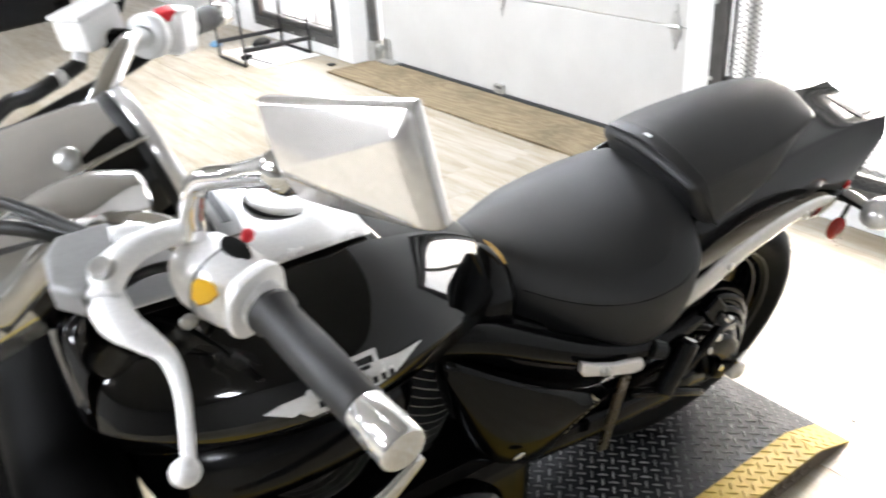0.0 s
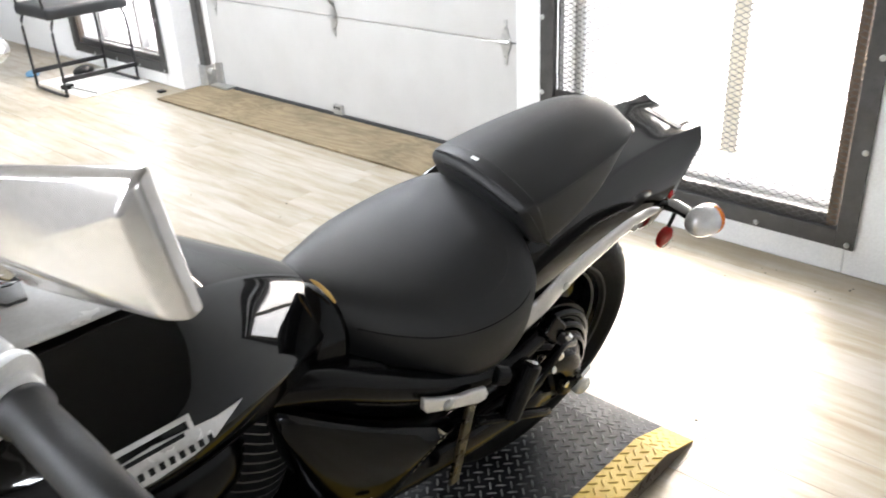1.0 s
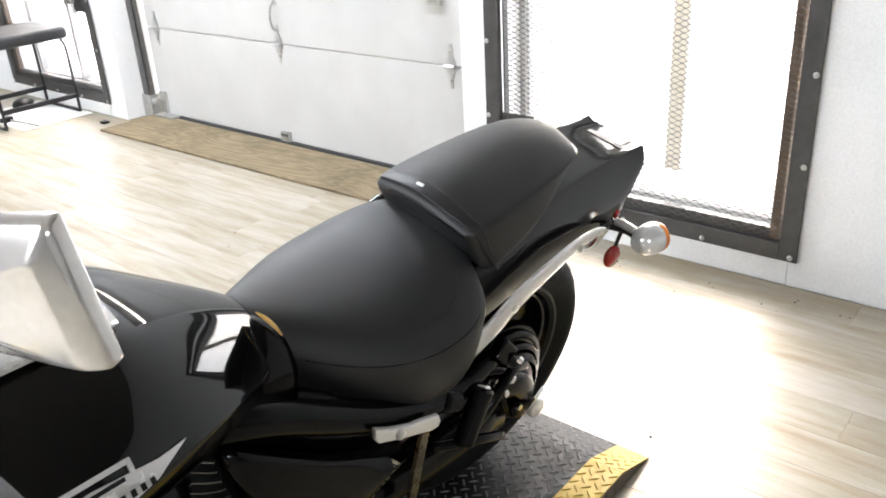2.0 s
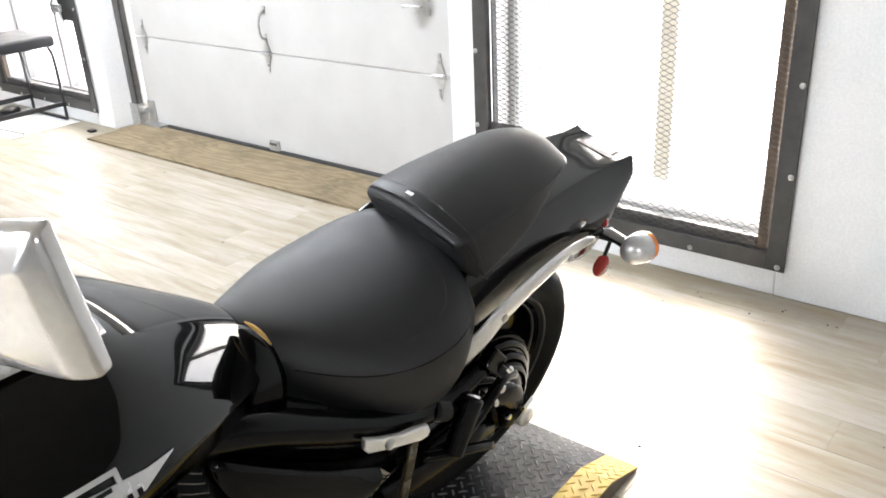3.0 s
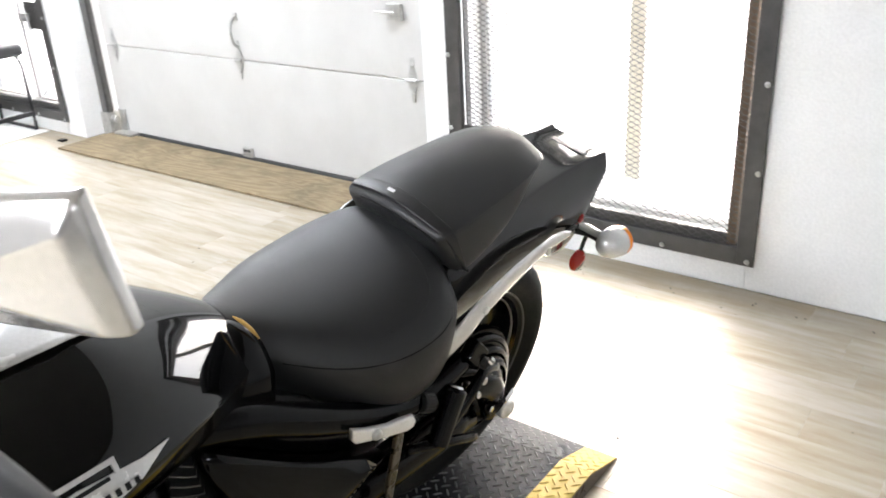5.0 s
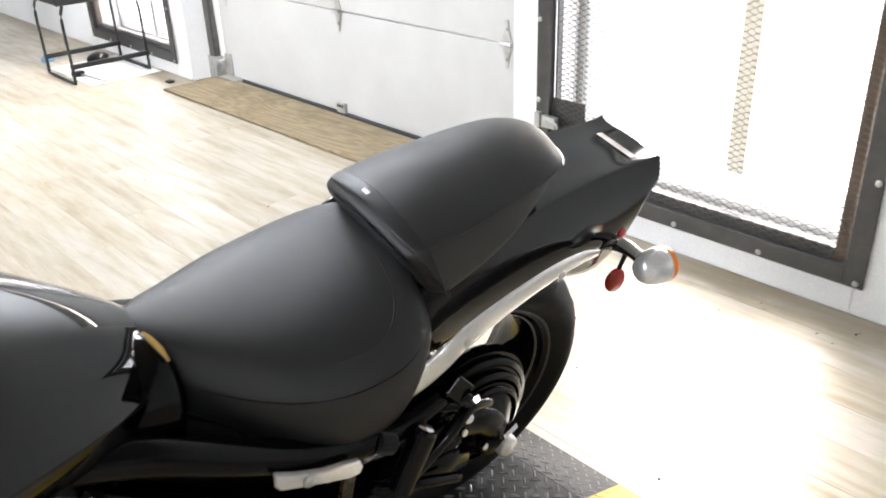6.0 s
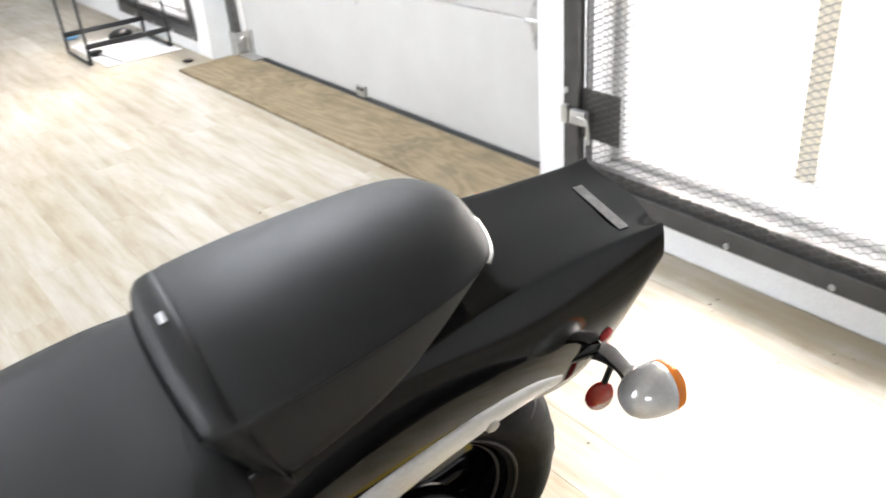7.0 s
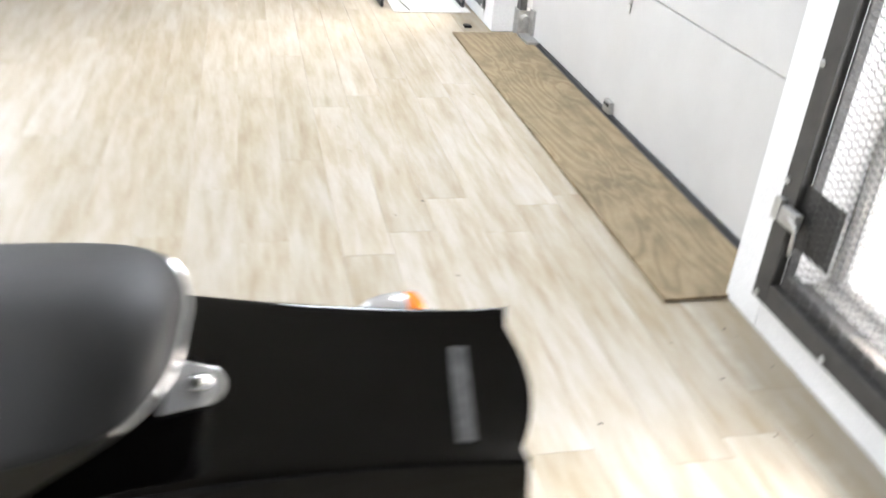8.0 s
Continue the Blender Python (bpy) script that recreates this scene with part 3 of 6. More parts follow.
def window(name, y0, y1, z0, z1, mull, finish, stile=0.03, rail=0.03):
    t = thing(name, pose(WX, 0, 0), "cream framed shop window with bright glass behind a steel gate", "window", kind="structure")
    x0, x1 = 0.185, 0.235
    low = z0 + rail
    part("window_frame", box(x0, x1, y1 - 0.03, y1, z0, z1, 0.003), DOOR_WHITE, t)
    part("window_frame", box(x0, x1, y0, y0 + 0.05, z0, z1, 0.003), DOOR_WHITE, t)
    # added translucent strips stand in for the glare on the white stile and rail
    if stile > 0.1:
        part("backlit_strip", box(0.205, 0.211, y1 - stile, y1 - 0.03, z0 + 0.03, z1 - 0.06), BACKLIT_WHITE, t, "white side stile, made translucent to look bright")
        part("backlit_strip", box(0.205, 0.211, y0 + 0.05, y1 - stile, z0 + 0.03, low), BACKLIT_WHITE, t, "white bottom rail, made translucent to look bright")
    part("bottom_rail", box(x0, x1, y0 + 0.05, y1 - 0.03, z0, z0 + 0.03, 0.003), DOOR_WHITE, t)
    part("top_rail", box(x0, x1, y0 + 0.05, y1 - 0.03, z1 - 0.06, z1, 0.003), DOOR_WHITE, t)
    part("window_sill", box(0.0, x0, y0, y1, z0, z0 + 0.012, 0.002), DOOR_WHITE, t)
    if mull:
        part("mullion", box(x0 - 0.01, x1, mull[0], mull[1], low, z1 - 0.06, 0.003), finish, t, "wooden mullion")
    for a, b in (((y0 + 0.05), mull[0]), (mull[1], y1 - stile)):
        g = part("pane", box(0.212, 0.218, a, b, low, z1 - 0.06), GLASS, t)
        g.visible_shadow = False
    return t


window("window_1", GATE_Y0 + 0.03, GATE_Y1 - 0.03, 0.125, WIN_TOP, (1.515, 1.580), CREAM, 0.205, 0.148)
window("window_2", WIN_Y0, WIN_Y1, 0.11, WIN_TOP, (5.86, 5.90), DOOR_WHITE)
window_gate(GATE_Y0, GATE_Y1, 0.097, WIN_TOP + 0.03, "dark grey steel window gate with diamond mesh and bolts", (2.195, 0.362), "low")
window_gate(WIN_Y0 - 0.04, WIN_Y1 + 0.04, 0.085, WIN_TOP + 0.03, "dark grey steel window gate beside the garage door", (5.42, 0.72), "high")


# ---------------------------------------------------------------- lift platform with tread plate
PX0, PX1, PX2, PY0, PY1, PH = -1.0, 1.780, 1.917, 0.990, 1.640, 0.049
YELLOW = 0.085


def lugs(rects, pitch):
    """Raised lens-shaped lugs on flat rectangles (origin, u, v, length, width, normal): each points at the middle of its neighbour."""
    verts, faces = [], []
    step = pitch / math.sqrt(2)
    la, lb, h = pitch * 0.56, pitch * 0.135, 0.0028
    for o, u, v, length, width, nrm in rects:
        o, u, v, nrm = Vector(o), Vector(u), Vector(v), Vector(nrm)
        nu, nv = int(length / step), int(width / step)
        su, sv = (length - (nu - 1) * step) / 2, (width - (nv - 1) * step) / 2
        for i in range(nu):
            for j in range(nv):
                if (i + j) % 2:
                    continue
                c = o + u * (su + step * i) + v * (sv + step * j)
                a = (u + v).normalized() if i % 2 else (u - v).normalized()
                b = nrm.cross(a)
                k = len(verts)
                verts += [tuple(c + a * la), tuple(c + a * la * 0.6 + b * lb * 0.8), tuple(c - a * la * 0.6 + b * lb * 0.8), tuple(c - a * la), tuple(c - a * la * 0.6 - b * lb * 0.8), tuple(c + a * la * 0.6 - b * lb * 0.8),
                          tuple(c + a * la * 0.62 + nrm * h), tuple(c - a * la * 0.62 + nrm * h), tuple(c + b * lb * 0.35 + nrm * h * 1.1), tuple(c - b * lb * 0.35 + nrm * h * 1.1)]
                faces += [tuple(k + q for q in f) for f in ((0, 1, 6), (1, 8, 6), (1, 2, 8), (2, 7, 8), (2, 3, 7), (3, 4, 7), (4, 9, 7), (4, 5, 9), (5, 6, 9), (5, 0, 6), (6, 8, 9), (7, 9, 8))]
    me = bpy.data.meshes.new("tread_relief")
    me.from_pydata(verts, [], faces)
    return me


def platform():
    t = thing("lift_platform", pose(0, 0, 0), "low motorcycle lift platform of black tread plate with yellow edges", "platform")
    slope = Vector((PX2 - PX1, 0, -PH))
    sl = slope.length
    sd = slope / sl
    sn = Vector((PH, 0, PX2 - PX1)).normalized()
    # solid wedge-ended body
    bm = bmesh.new()
    prof = [(PX0, 0.001), (PX2, 0.001), (PX2, 0.004), (PX1, PH - 0.001), (PX0, PH - 0.001)]
    a = [bm.verts.new((x, PY0, z)) for x, z in prof]
    b = [bm.verts.new((x, PY1, z)) for x, z in prof]
    bm.faces.new(a), bm.faces.new(b[::-1])
    for k in range(5):
        bm.faces.new((a[k], b[k], b[(k + 1) % 5], a[(k + 1) % 5]))
    bmesh.ops.recalc_face_normals(bm, faces=bm.faces[:])
    part("deck", bm, PLATE_SIDE, t, "worn dark plate skirt")
    pitch = 0.0240
    for name, y0, y1, m in (("tread_plate", PY0 + YELLOW, PY1 - YELLOW, PLATE), ("yellow_edge", PY0 - 0.002, PY0 + YELLOW, PLATE_YELLOW), ("yellow_edge", PY1 - YELLOW, PY1 + 0.002, PLATE_YELLOW)):
        flat = part(name, box(PX0, PX1, y0, y1, PH - 0.001, PH + 0.003), m, t)
        bm = bmesh.new()
        q = []
        for y in (y0, y1):
            for p, o in (((PX1, 0, PH), 0.003), ((PX2, 0, 0.003), 0.003), ((PX2, 0, 0.003), -0.001), ((PX1, 0, PH), -0.001)):
                c = Vector(p) + sn * o
                q.append(bm.verts.new((c.x, y, c.z)))
        for f in ((0, 1, 5, 4), (1, 2, 6, 5), (2, 3, 7, 6), (3, 0, 4, 7), (0, 3, 2, 1), (4, 5, 6, 7)):
            bm.faces.new([q[k] for k in f])
        bmesh.ops.recalc_face_normals(bm, faces=bm.faces[:])
        part("ramp_plate", bm, m, t)
        rects = [((0.35, y0, PH + 0.003), (1, 0, 0), (0, 1, 0), PX1 - 0.35, y1 - y0, (0, 0, 1))]
        o = Vector((PX1, y0, PH)) + sn * 0.003
        rects.append((tuple(o), tuple(sd), (0, 1, 0), sl, y1 - y0, tuple(sn)))
        lug = new("tread_relief", lugs(rects, pitch))
        lug.data.materials.append(PLATE_WORN if m is PLATE else m)
        lug.parent = t
        tagged(lug, "raised tread lugs", kind="stuff")
    side = lugs([((0.35, PY0 - 0.0005, 0.004), (1, 0, 0), (0, 0, 1), PX1 - 0.37, 0.042, (0, -1, 0))], pitch)
    lug = new("tread_relief", side)
    lug.data.materials.append(PLATE_SIDE)
    lug.parent = t
    tagged(lug, "raised tread lugs", kind="stuff")
    return t


platform()

# ---------------------------------------------------------------- motorcycle
BIKE = pose(1.5545, 1.3078, 0.0627, -11.3, 4.08, 172.42)
bike = thing("motorcycle", BIKE, "gloss black cruiser motorcycle with chrome trim on a lift platform", "motorcycle")


def side_sections(rows):
    """Rows of x, half width, top, shoulder height, widest height, bottom: a seat or tank outline."""
    out = []
    for x, w, zt, zs, zw, zb in rows:
        out.append((x, [(0, zt), (0.42 * w, zt - 0.10 * (zt - zs)), (0.78 * w, zs), (0.985 * w, zs * 0.4 + zw * 0.6), (w, zw), (0.94 * w, zw * 0.45 + zb * 0.55), (0.62 * w, zb), (0, zb)]))
    return out


# fuel tank: broad teardrop with a flat crown and a sharp lower flank
def tank_sections():
    out = []
    for x, w, zt, cw, zw, zb in (
        (0.492, 0.060, 0.778, 0.025, 0.735, 0.700), (0.505, 0.092, 0.792, 0.040, 0.732, 0.690), (0.55, 0.128, 0.826, 0.055, 0.752, 0.680), (0.62, 0.180, 0.868, 0.072, 0.784, 0.690),
        (0.70, 0.226, 0.912, 0.112, 0.815, 0.700), (0.78, 0.252, 0.945, 0.119, 0.820, 0.705), (0.87, 0.262, 0.963, 0.122, 0.824, 0.715), (0.96, 0.252, 0.968, 0.122, 0.830, 0.74),
        (1.05, 0.225, 0.955, 0.100, 0.835, 0.75), (1.12, 0.175, 0.925, 0.080, 0.835, 0.76), (1.145, 0.12, 0.89, 0.05, 0.83, 0.77)):
        zc = zt - 0.010
        out.append((x, [(0, zt), (cw * 0.6, zt - 0.002), (cw, zc), (cw + (w - cw) * 0.45, zc - (zc - zw) * 0.22), (cw + (w - cw) * 0.82, zc - (zc - zw) * 0.58), (w, zw + 0.012), (w * 0.975, zw - 0.022), (w * 0.87, (zw * 0.4 + zb * 0.6)), (w * 0.60, zb), (0, zb)]))
    return out


tank = part("fuel_tank", loft(tank_sections(), creases=((2, 0.1), (4, 0.25), (5, 0.85))), PAINT, bike, "gloss black fuel tank", smooth=True, subsurf=3)
cap_m = Matrix.Translation((0.815, -0.014, 0.9495)) @ Matrix.Scale(0.9, 4) @ Euler((0, radians(-17), 0)).to_matrix().to_4x4()
part("filler_ring", turned(revolve([(0.0495, 0.0), (0.0520, 0.008), (0.0515, 0.0130), (0.0500, 0.0130), (0.0490, 0.0)], 48), cap_m), PLASTIC, tank, "thin black filler ring", smooth=True)
part("filler_cap", turned(revolve([(0.0487, 0.0), (0.0487, 0.0125), (0.0465, 0.0140), (0.030, 0.0146), (0.0, 0.0150)], 48), cap_m), BADGE, tank, "bright fuel cap", smooth=True)
lamp_panel = part("indicator_panel", turned(slab([(-0.017, -0.085), (0.017, -0.085), (0.021, -0.02), (0.019, 0.044), (0.010, 0.052), (-0.012, 0.050), (-0.019, 0.0)], 0.012, 0.004), Matrix.Translation((0.893, 0.0, 0.9625)) @ Euler((0, radians(-7), 0)).to_matrix().to_4x4()), GREY_PLASTIC, tank, "grey indicator lamp panel", smooth=True, sharp=50)
part("lamp_window", turned(box(-0.006, 0.006, -0.060, 0.020, 0.0115, 0.0128, 0.0004, 1), Matrix.Translation((0.893, 0.0, 0.9625)) @ Euler((0, radians(-7), 0)).to_matrix().to_4x4()), PLASTIC, lamp_panel, "dark lamp window")


# silver console that covers the crown
def console():
    rows = [(x, half) for x, half in tank_sections() if 0.69 < x < 1.06]
    (xa, a), (xb, b) = rows[:2]
    rows[0] = (0.714, [(u[0] * 0.82 + v[0] * 0.18, u[1] * 0.82 + v[1] * 0.18) for u, v in zip(a, b)])
    rows.insert(1, (0.756, [(u[0] * 0.3 + v[0] * 0.7, u[1] * 0.3 + v[1] * 0.7) for u, v in zip(a, b)]))
    for k, y in ((0, 0.076), (1, 0.093), (2, 0.105)):      # the rear corners are cut in
        half = rows[k][1]
        half[2] = (y, half[1][1] + (half[2][1] - half[1][1]) * 0.6)
    bm = bmesh.new()
    lines = []
    for x, half in rows:
        zt, cw, zc = half[0][1], half[2][0] - 0.002, half[2][1]
        lines.append([bm.verts.new((x, s * cw * f, (zt if f < 0.9 else zc + 0.002) + 0.004)) for s, f in ((-1, 1), (-1, 0.6), (1, 0), (1, 0.6), (1, 1))])
    for a, c in zip(lines, lines[1:]):
        for q in range(4):
            bm.faces.new((a[q], a[q + 1], c[q + 1], c[q]))
    bmesh.ops.recalc_face_normals(bm, faces=bm.faces[:])
    ob = part("tank_console", bm, SILVER_PAINT, tank, "smooth silver panel on the tank crown", smooth=True)
    sol = ob.modifiers.new("thick", "SOLIDIFY")
    sol.thickness, sol.offset = 0.004, 1
    sol.edge_crease_inner = sol.edge_crease_outer = sol.edge_crease_rim = 0.9
    sub = ob.modifiers.new("smooth", "SUBSURF")
    sub.levels = sub.render_levels = 2


console()


# chrome badge low on the left flank, with its unread letters as bars
def badge():
    tree = surface_of(tank)
    # plane over the flank: u runs forward, v up the flank
    m = Matrix.Translation((0.82, 0.255, 0.852)) @ Euler((radians(-52), 0, 0)).to_matrix().to_4x4()
    wing = slab([(-0.100, -0.012), (-0.050, 0.010), (-0.018, 0.017), (0.030, 0.021), (0.072, 0.020), (0.085, 0.010), (0.070, -0.014), (0.020, -0.017), (-0.020, -0.014), (-0.060, -0.010)], 0.005)
    bd = part("tank_badge", laid(wing, tree, m), BADGE, tank, "bright winged tank badge with dark lettering")
    for q in range(9):
        part("letter_bar", laid(box(-0.046 + q * 0.0125, -0.0395 + q * 0.0125, 0.004, 0.0125, 0.0, 0.0012), tree, m, 0.0052), PLASTIC, bd)
    part("badge_bar", laid(box(-0.030, 0.062, -0.030, -0.024, 0.0, 0.006), tree, m), BADGE, bd)
    part("badge_bar", laid(box(-0.030, -0.024, -0.025, -0.012, 0.0, 0.006), tree, m), BADGE, bd)
    part("badge_slot", laid(box(-0.016, 0.056, -0.0135, -0.0085, 0.0, 0.0012), tree, m, 0.0052), PLASTIC, bd)
    part("badge_tip", laid(slab([(0.074, 0.006), (0.095, 0.010), (0.126, -0.006), (0.105, -0.010), (0.074, -0.010)], 0.005), tree, m), BADGE, bd)


badge()

# rider seat
seat_rows = (
    (0.530, 0.030, 0.784, 0.778, 0.752, 0.725), (0.512, 0.066, 0.794, 0.782, 0.748, 0.690), (0.475, 0.102, 0.784, 0.770, 0.728, 0.662), (0.42, 0.146, 0.769, 0.757, 0.710, 0.626),
    (0.36, 0.184, 0.760, 0.743, 0.698, 0.596), (0.29, 0.204, 0.757, 0.739, 0.692, 0.580), (0.22, 0.206, 0.768, 0.750, 0.695, 0.592), (0.178, 0.192, 0.783, 0.762, 0.702, 0.632),
    (0.145, 0.170, 0.795, 0.775, 0.712, 0.675), (0.12, 0.140, 0.792, 0.772, 0.715, 0.69))


def seat_sections(rows):
    """As above, with a deep side that stays wide down to its lower edge."""
    out = []
    for x, half in side_sections(rows):
        w, zb, zw, zt = half[4][0], half[6][1], half[4][1], half[0][1] + 0.005
        d = zt - zw
        crown = [(0, zt), (0.40 * w, zt - 0.07 * d), (0.70 * w, zt - 0.30 * d), (0.90 * w, zt - 0.70 * d), (0.995 * w, zw)]
        out.append((x, crown + [(1.040 * w, zw * 0.62 + zb * 0.38), (1.015 * w, zb), (0, zb)]))
    return out


seat = part("rider_seat", loft(seat_sections(seat_rows), creases=((4, 0.45), (6, 0.7))), VINYL, bike, "black vinyl rider seat with stitched seams", smooth=True, subsurf=2)


def on_section(rows, x, k, make=side_sections):
    """Point k of the outline at x, between the given rows."""
    secs = make(rows)
    for (xa, a), (xb, b) in zip(secs, secs[1:]):
        if xb <= x <= xa:
            f = (x - xa) / (xb - xa)
            return a[k][0] + (b[k][0] - a[k][0]) * f, a[k][1] + (b[k][1] - a[k][1]) * f
    return secs[-1][1][k]


seat_tree = surface_of(seat)
for s in (1, -1):
    line = snapped(seat_tree, [(x, s * 0.3, on_section(seat_rows, x, 4)[1] - 0.002) for x in (0.47, 0.42, 0.36, 0.29, 0.23, 0.20, 0.175)], (0, -s, 0), -0.0012)
    part("side_seam", tube(line, 0.0019, 6, 6), RUBBER, seat, smooth=True)
arc = [(0.30, 0.166), (0.245, 0.170), (0.205, 0.158), (0.180, 0.128), (0.168, 0.075), (0.165, 0.0)]
line = snapped(seat_tree, [(x, y, 0.9) for x, y in arc + [(x, -y) for x, y in arc[-2::-1]]], (0, 0, -1), -0.0014)
part("crown_seam", tube(line, 0.0020, 6, 8), VINYL, seat, smooth=True)

part("seat_base", loft([(0.60, [(0, 0.72), (0.10, 0.71), (0.118, 0.66), (0.10, 0.50), (0, 0.50)]), (0.50, [(0, 0.68), (0.12, 0.68), (0.150, 0.62), (0.13, 0.46), (0, 0.46)]), (0.38, [(0, 0.63), (0.14, 0.63), (0.168, 0.57), (0.15, 0.44), (0, 0.44)]), (0.27, [(0, 0.62), (0.14, 0.62), (0.165, 0.56), (0.14, 0.46), (0, 0.46)])]), SATIN, bike, "black frame and tray under the seat", smooth=True)

# collar between tank and seat, with its amber mark
collar = loft([(0.56, [(0, 0.770, 0.520), (0.045, 0.780, 0.536), (0.086, 0.773, 0.556), (0.128, 0.764, 0.582), (0.142, 0.725, 0.590), (0.13, 0.665, 0.590), (0.0, 0.655, 0.590)]),
               (0.525, [(0, 0.782, 0.518), (0.048, 0.806, 0.528), (0.090, 0.795, 0.534), (0.124, 0.758, 0.545), (0.138, 0.710, 0.552), (0.128, 0.655, 0.552), (0.0, 0.645, 0.552)]),
               (0.495, [(0, 0.780, 0.509), (0.052, 0.797, 0.499), (0.090, 0.770, 0.486), (0.122, 0.732, 0.490), (0.134, 0.688, 0.505), (0.125, 0.645, 0.512), (0.0, 0.64, 0.512)])], end_crease=0.8)
for v in collar.verts:
    if v.co.y < -0.02:
        v.co.z -= 0.028
col = part("seat_collar", collar, COVER, bike, "gloss black collar between tank and seat", smooth=True, subsurf=2)
part("amber_mark", tube([(0.510, 0.046, 0.8050), (0.505, 0.060, 0.8010), (0.499, 0.075, 0.7910), (0.495, 0.088, 0.7790)], [0.0015, 0.0042, 0.0042, 0.0015], 8, 6, (1.0, 0.45)), GOLD, col, "amber strip on the collar", smooth=True)

# passenger pad
pad_rows = (
    # length, half width and height of the stitched edge, crown, half width and height of the lower edge
    (0.180, 0.102, 0.802, 0.808, 0.110, 0.742), (0.176, 0.115, 0.817, 0.832, 0.121, 0.738), (0.164, 0.123, 0.825, 0.845, 0.129, 0.736), (0.140, 0.127, 0.829, 0.854, 0.134, 0.736),
    (0.100, 0.129, 0.833, 0.862, 0.136, 0.740), (0.040, 0.127, 0.838, 0.870, 0.133, 0.752), (-0.040, 0.120, 0.844, 0.877, 0.124, 0.777), (-0.105, 0.110, 0.849, 0.880, 0.102, 0.810),
    (-0.144, 0.099, 0.852, 0.878, 0.084, 0.822), (-0.166, 0.082, 0.853, 0.873, 0.066, 0.827), (-0.179, 0.058, 0.852, 0.865, 0.045, 0.830), (-0.184, 0.033, 0.850, 0.858, 0.026, 0.832))


def pad_sections(rows):
    """A softly crowned pad with a stitched edge, and side panels that taper away to the rear."""
    out = []
    for x, w, ze, zt, wb, zb in rows:
        zt += 0.005
        d = zt - ze
        out.append((x, [(0, zt), (0.45 * w, zt - 0.24 * d), (0.78 * w, zt - 0.66 * d), (w, ze), (w * 0.5 + wb * 0.5 + 0.001, ze * 0.55 + zb * 0.45), (wb, zb + 0.004), (wb - 0.006, zb), (0, zb)]))
    return out


def lean_front(bm):
    """The pad's front face leans back under its top edge; the pad sits a little to the left."""
    for v in bm.verts:
        v.co.y = v.co.y * (1.0 if v.co.y > 0 else 0.92) + 0.012
        f = min(max((v.co.x - 0.09) / 0.07, 0), 1)
        v.co.x += min(v.co.z - 0.845, 0) * 0.55 * f
    return bm


pad = part("passenger_seat", lean_front(loft(pad_sections(pad_rows), creases=((3, 0.6), (5, 0.4), (6, 0.6)))), VINYL, bike, "black vinyl passenger seat with a front strap", smooth=True, subsurf=2)
pad_tree = surface_of(pad)
for s in (1, -1):
    line = snapped(pad_tree, [(x, s * 0.3, on_section(pad_rows, x, 3, pad_sections)[1] - 0.002) for x in (0.12, 0.05, -0.05, -0.12, -0.15)], (0, -s, 0), -0.0004)
    part("side_seam", tube(line, 0.0014, 6, 6), VINYL_EDGE, pad, smooth=True)


def band(rows, x0, x1, lift, material, name, parent, label=""):
    """A strap that hugs the pad from side to side."""
    bm = bmesh.new()
    rings = []
    for x in (x0, (x0 + x1) / 2, x1):
        ring = []
        for k in range(7):
            y, z = on_section(rows, x, k, pad_sections)
            ring.append((x, y * (1 + lift / 0.13), z + lift * (1 - k / 6)))
        full = [(a, -b, c) for a, b, c in ring[:0:-1]] + ring
        rings.append([bm.verts.new(q) for q in full])
    for a, b in zip(rings, rings[1:]):
        for k in range(len(a) - 1):
            bm.faces.new((a[k], a[k + 1], b[k + 1], b[k]))
    ob = part(name, lean_front(bm), material, parent, label, smooth=True)
    sol = ob.modifiers.new("thick", "SOLIDIFY")
    sol.thickness, sol.offset = 0.004, 0
    sub = ob.modifiers.new("smooth", "SUBSURF")
    sub.levels = sub.render_levels = 2
    return ob


strap = band(pad_rows, 0.160, 0.132, 0.003, VINYL_EDGE, "seat_strap", pad, "smooth black strap across the pad")
for s in (1, -1):
    part("strap_loop", lean_front(tube([(0.150, s * 0.133, 0.744), (0.136, s * 0.136, 0.738), (0.122, s * 0.135, 0.741)], 0.005, 8, 6)), VINYL_EDGE, strap, smooth=True)
# stitched piping along the front edge
line = [(0.1745, s * 0.117 * f, 0.836 - 0.020 * f ** 2) for s, fs in ((-1, (0.62, 0.5, 0.35, 0.2)), (1, (0, 0.25, 0.5, 0.75, 0.97))) for f in fs]
part("front_piping", lean_front(tube(line, 0.0022, 8, 5)), RUBBER, pad, "black piping along the front edge", smooth=True)
part("maker_mark", laid(box(-0.003, 0.003, -0.008, 0.008, 0, 0.001), surface_of(strap), Matrix.Translation((0.146, 0.004, 0.88))), WHITE_MARK, strap)
line = [(x, on_section(pad_rows, x, 3, pad_sections)[0] + 0.0005, on_section(pad_rows, x, 3, pad_sections)[1] - 0.004) for x in (-0.158, -0.168, -0.178)]
rim = [(x, y + 0.012, z) for x, y, z in line] + [(-0.186, 0.045, 0.847), (-0.187, 0.013, 0.847), (-0.186, -0.018, 0.847)] + [(x, 0.012 - 0.92 * y, z) for x, y, z in line[::-1]]
part("rear_trim", tube(rim, 0.0026, 6, 5), CHROME, pad, "bright trim round the back of the pad", smooth=True)


# the rear end hangs a little further over than the seat
REAR = Matrix.Translation((0, 0, 0.78)) @ Euler((radians(-5.3), 0, 0)).to_matrix().to_4x4() @ Matrix.Translation((0, 0, -0.78))


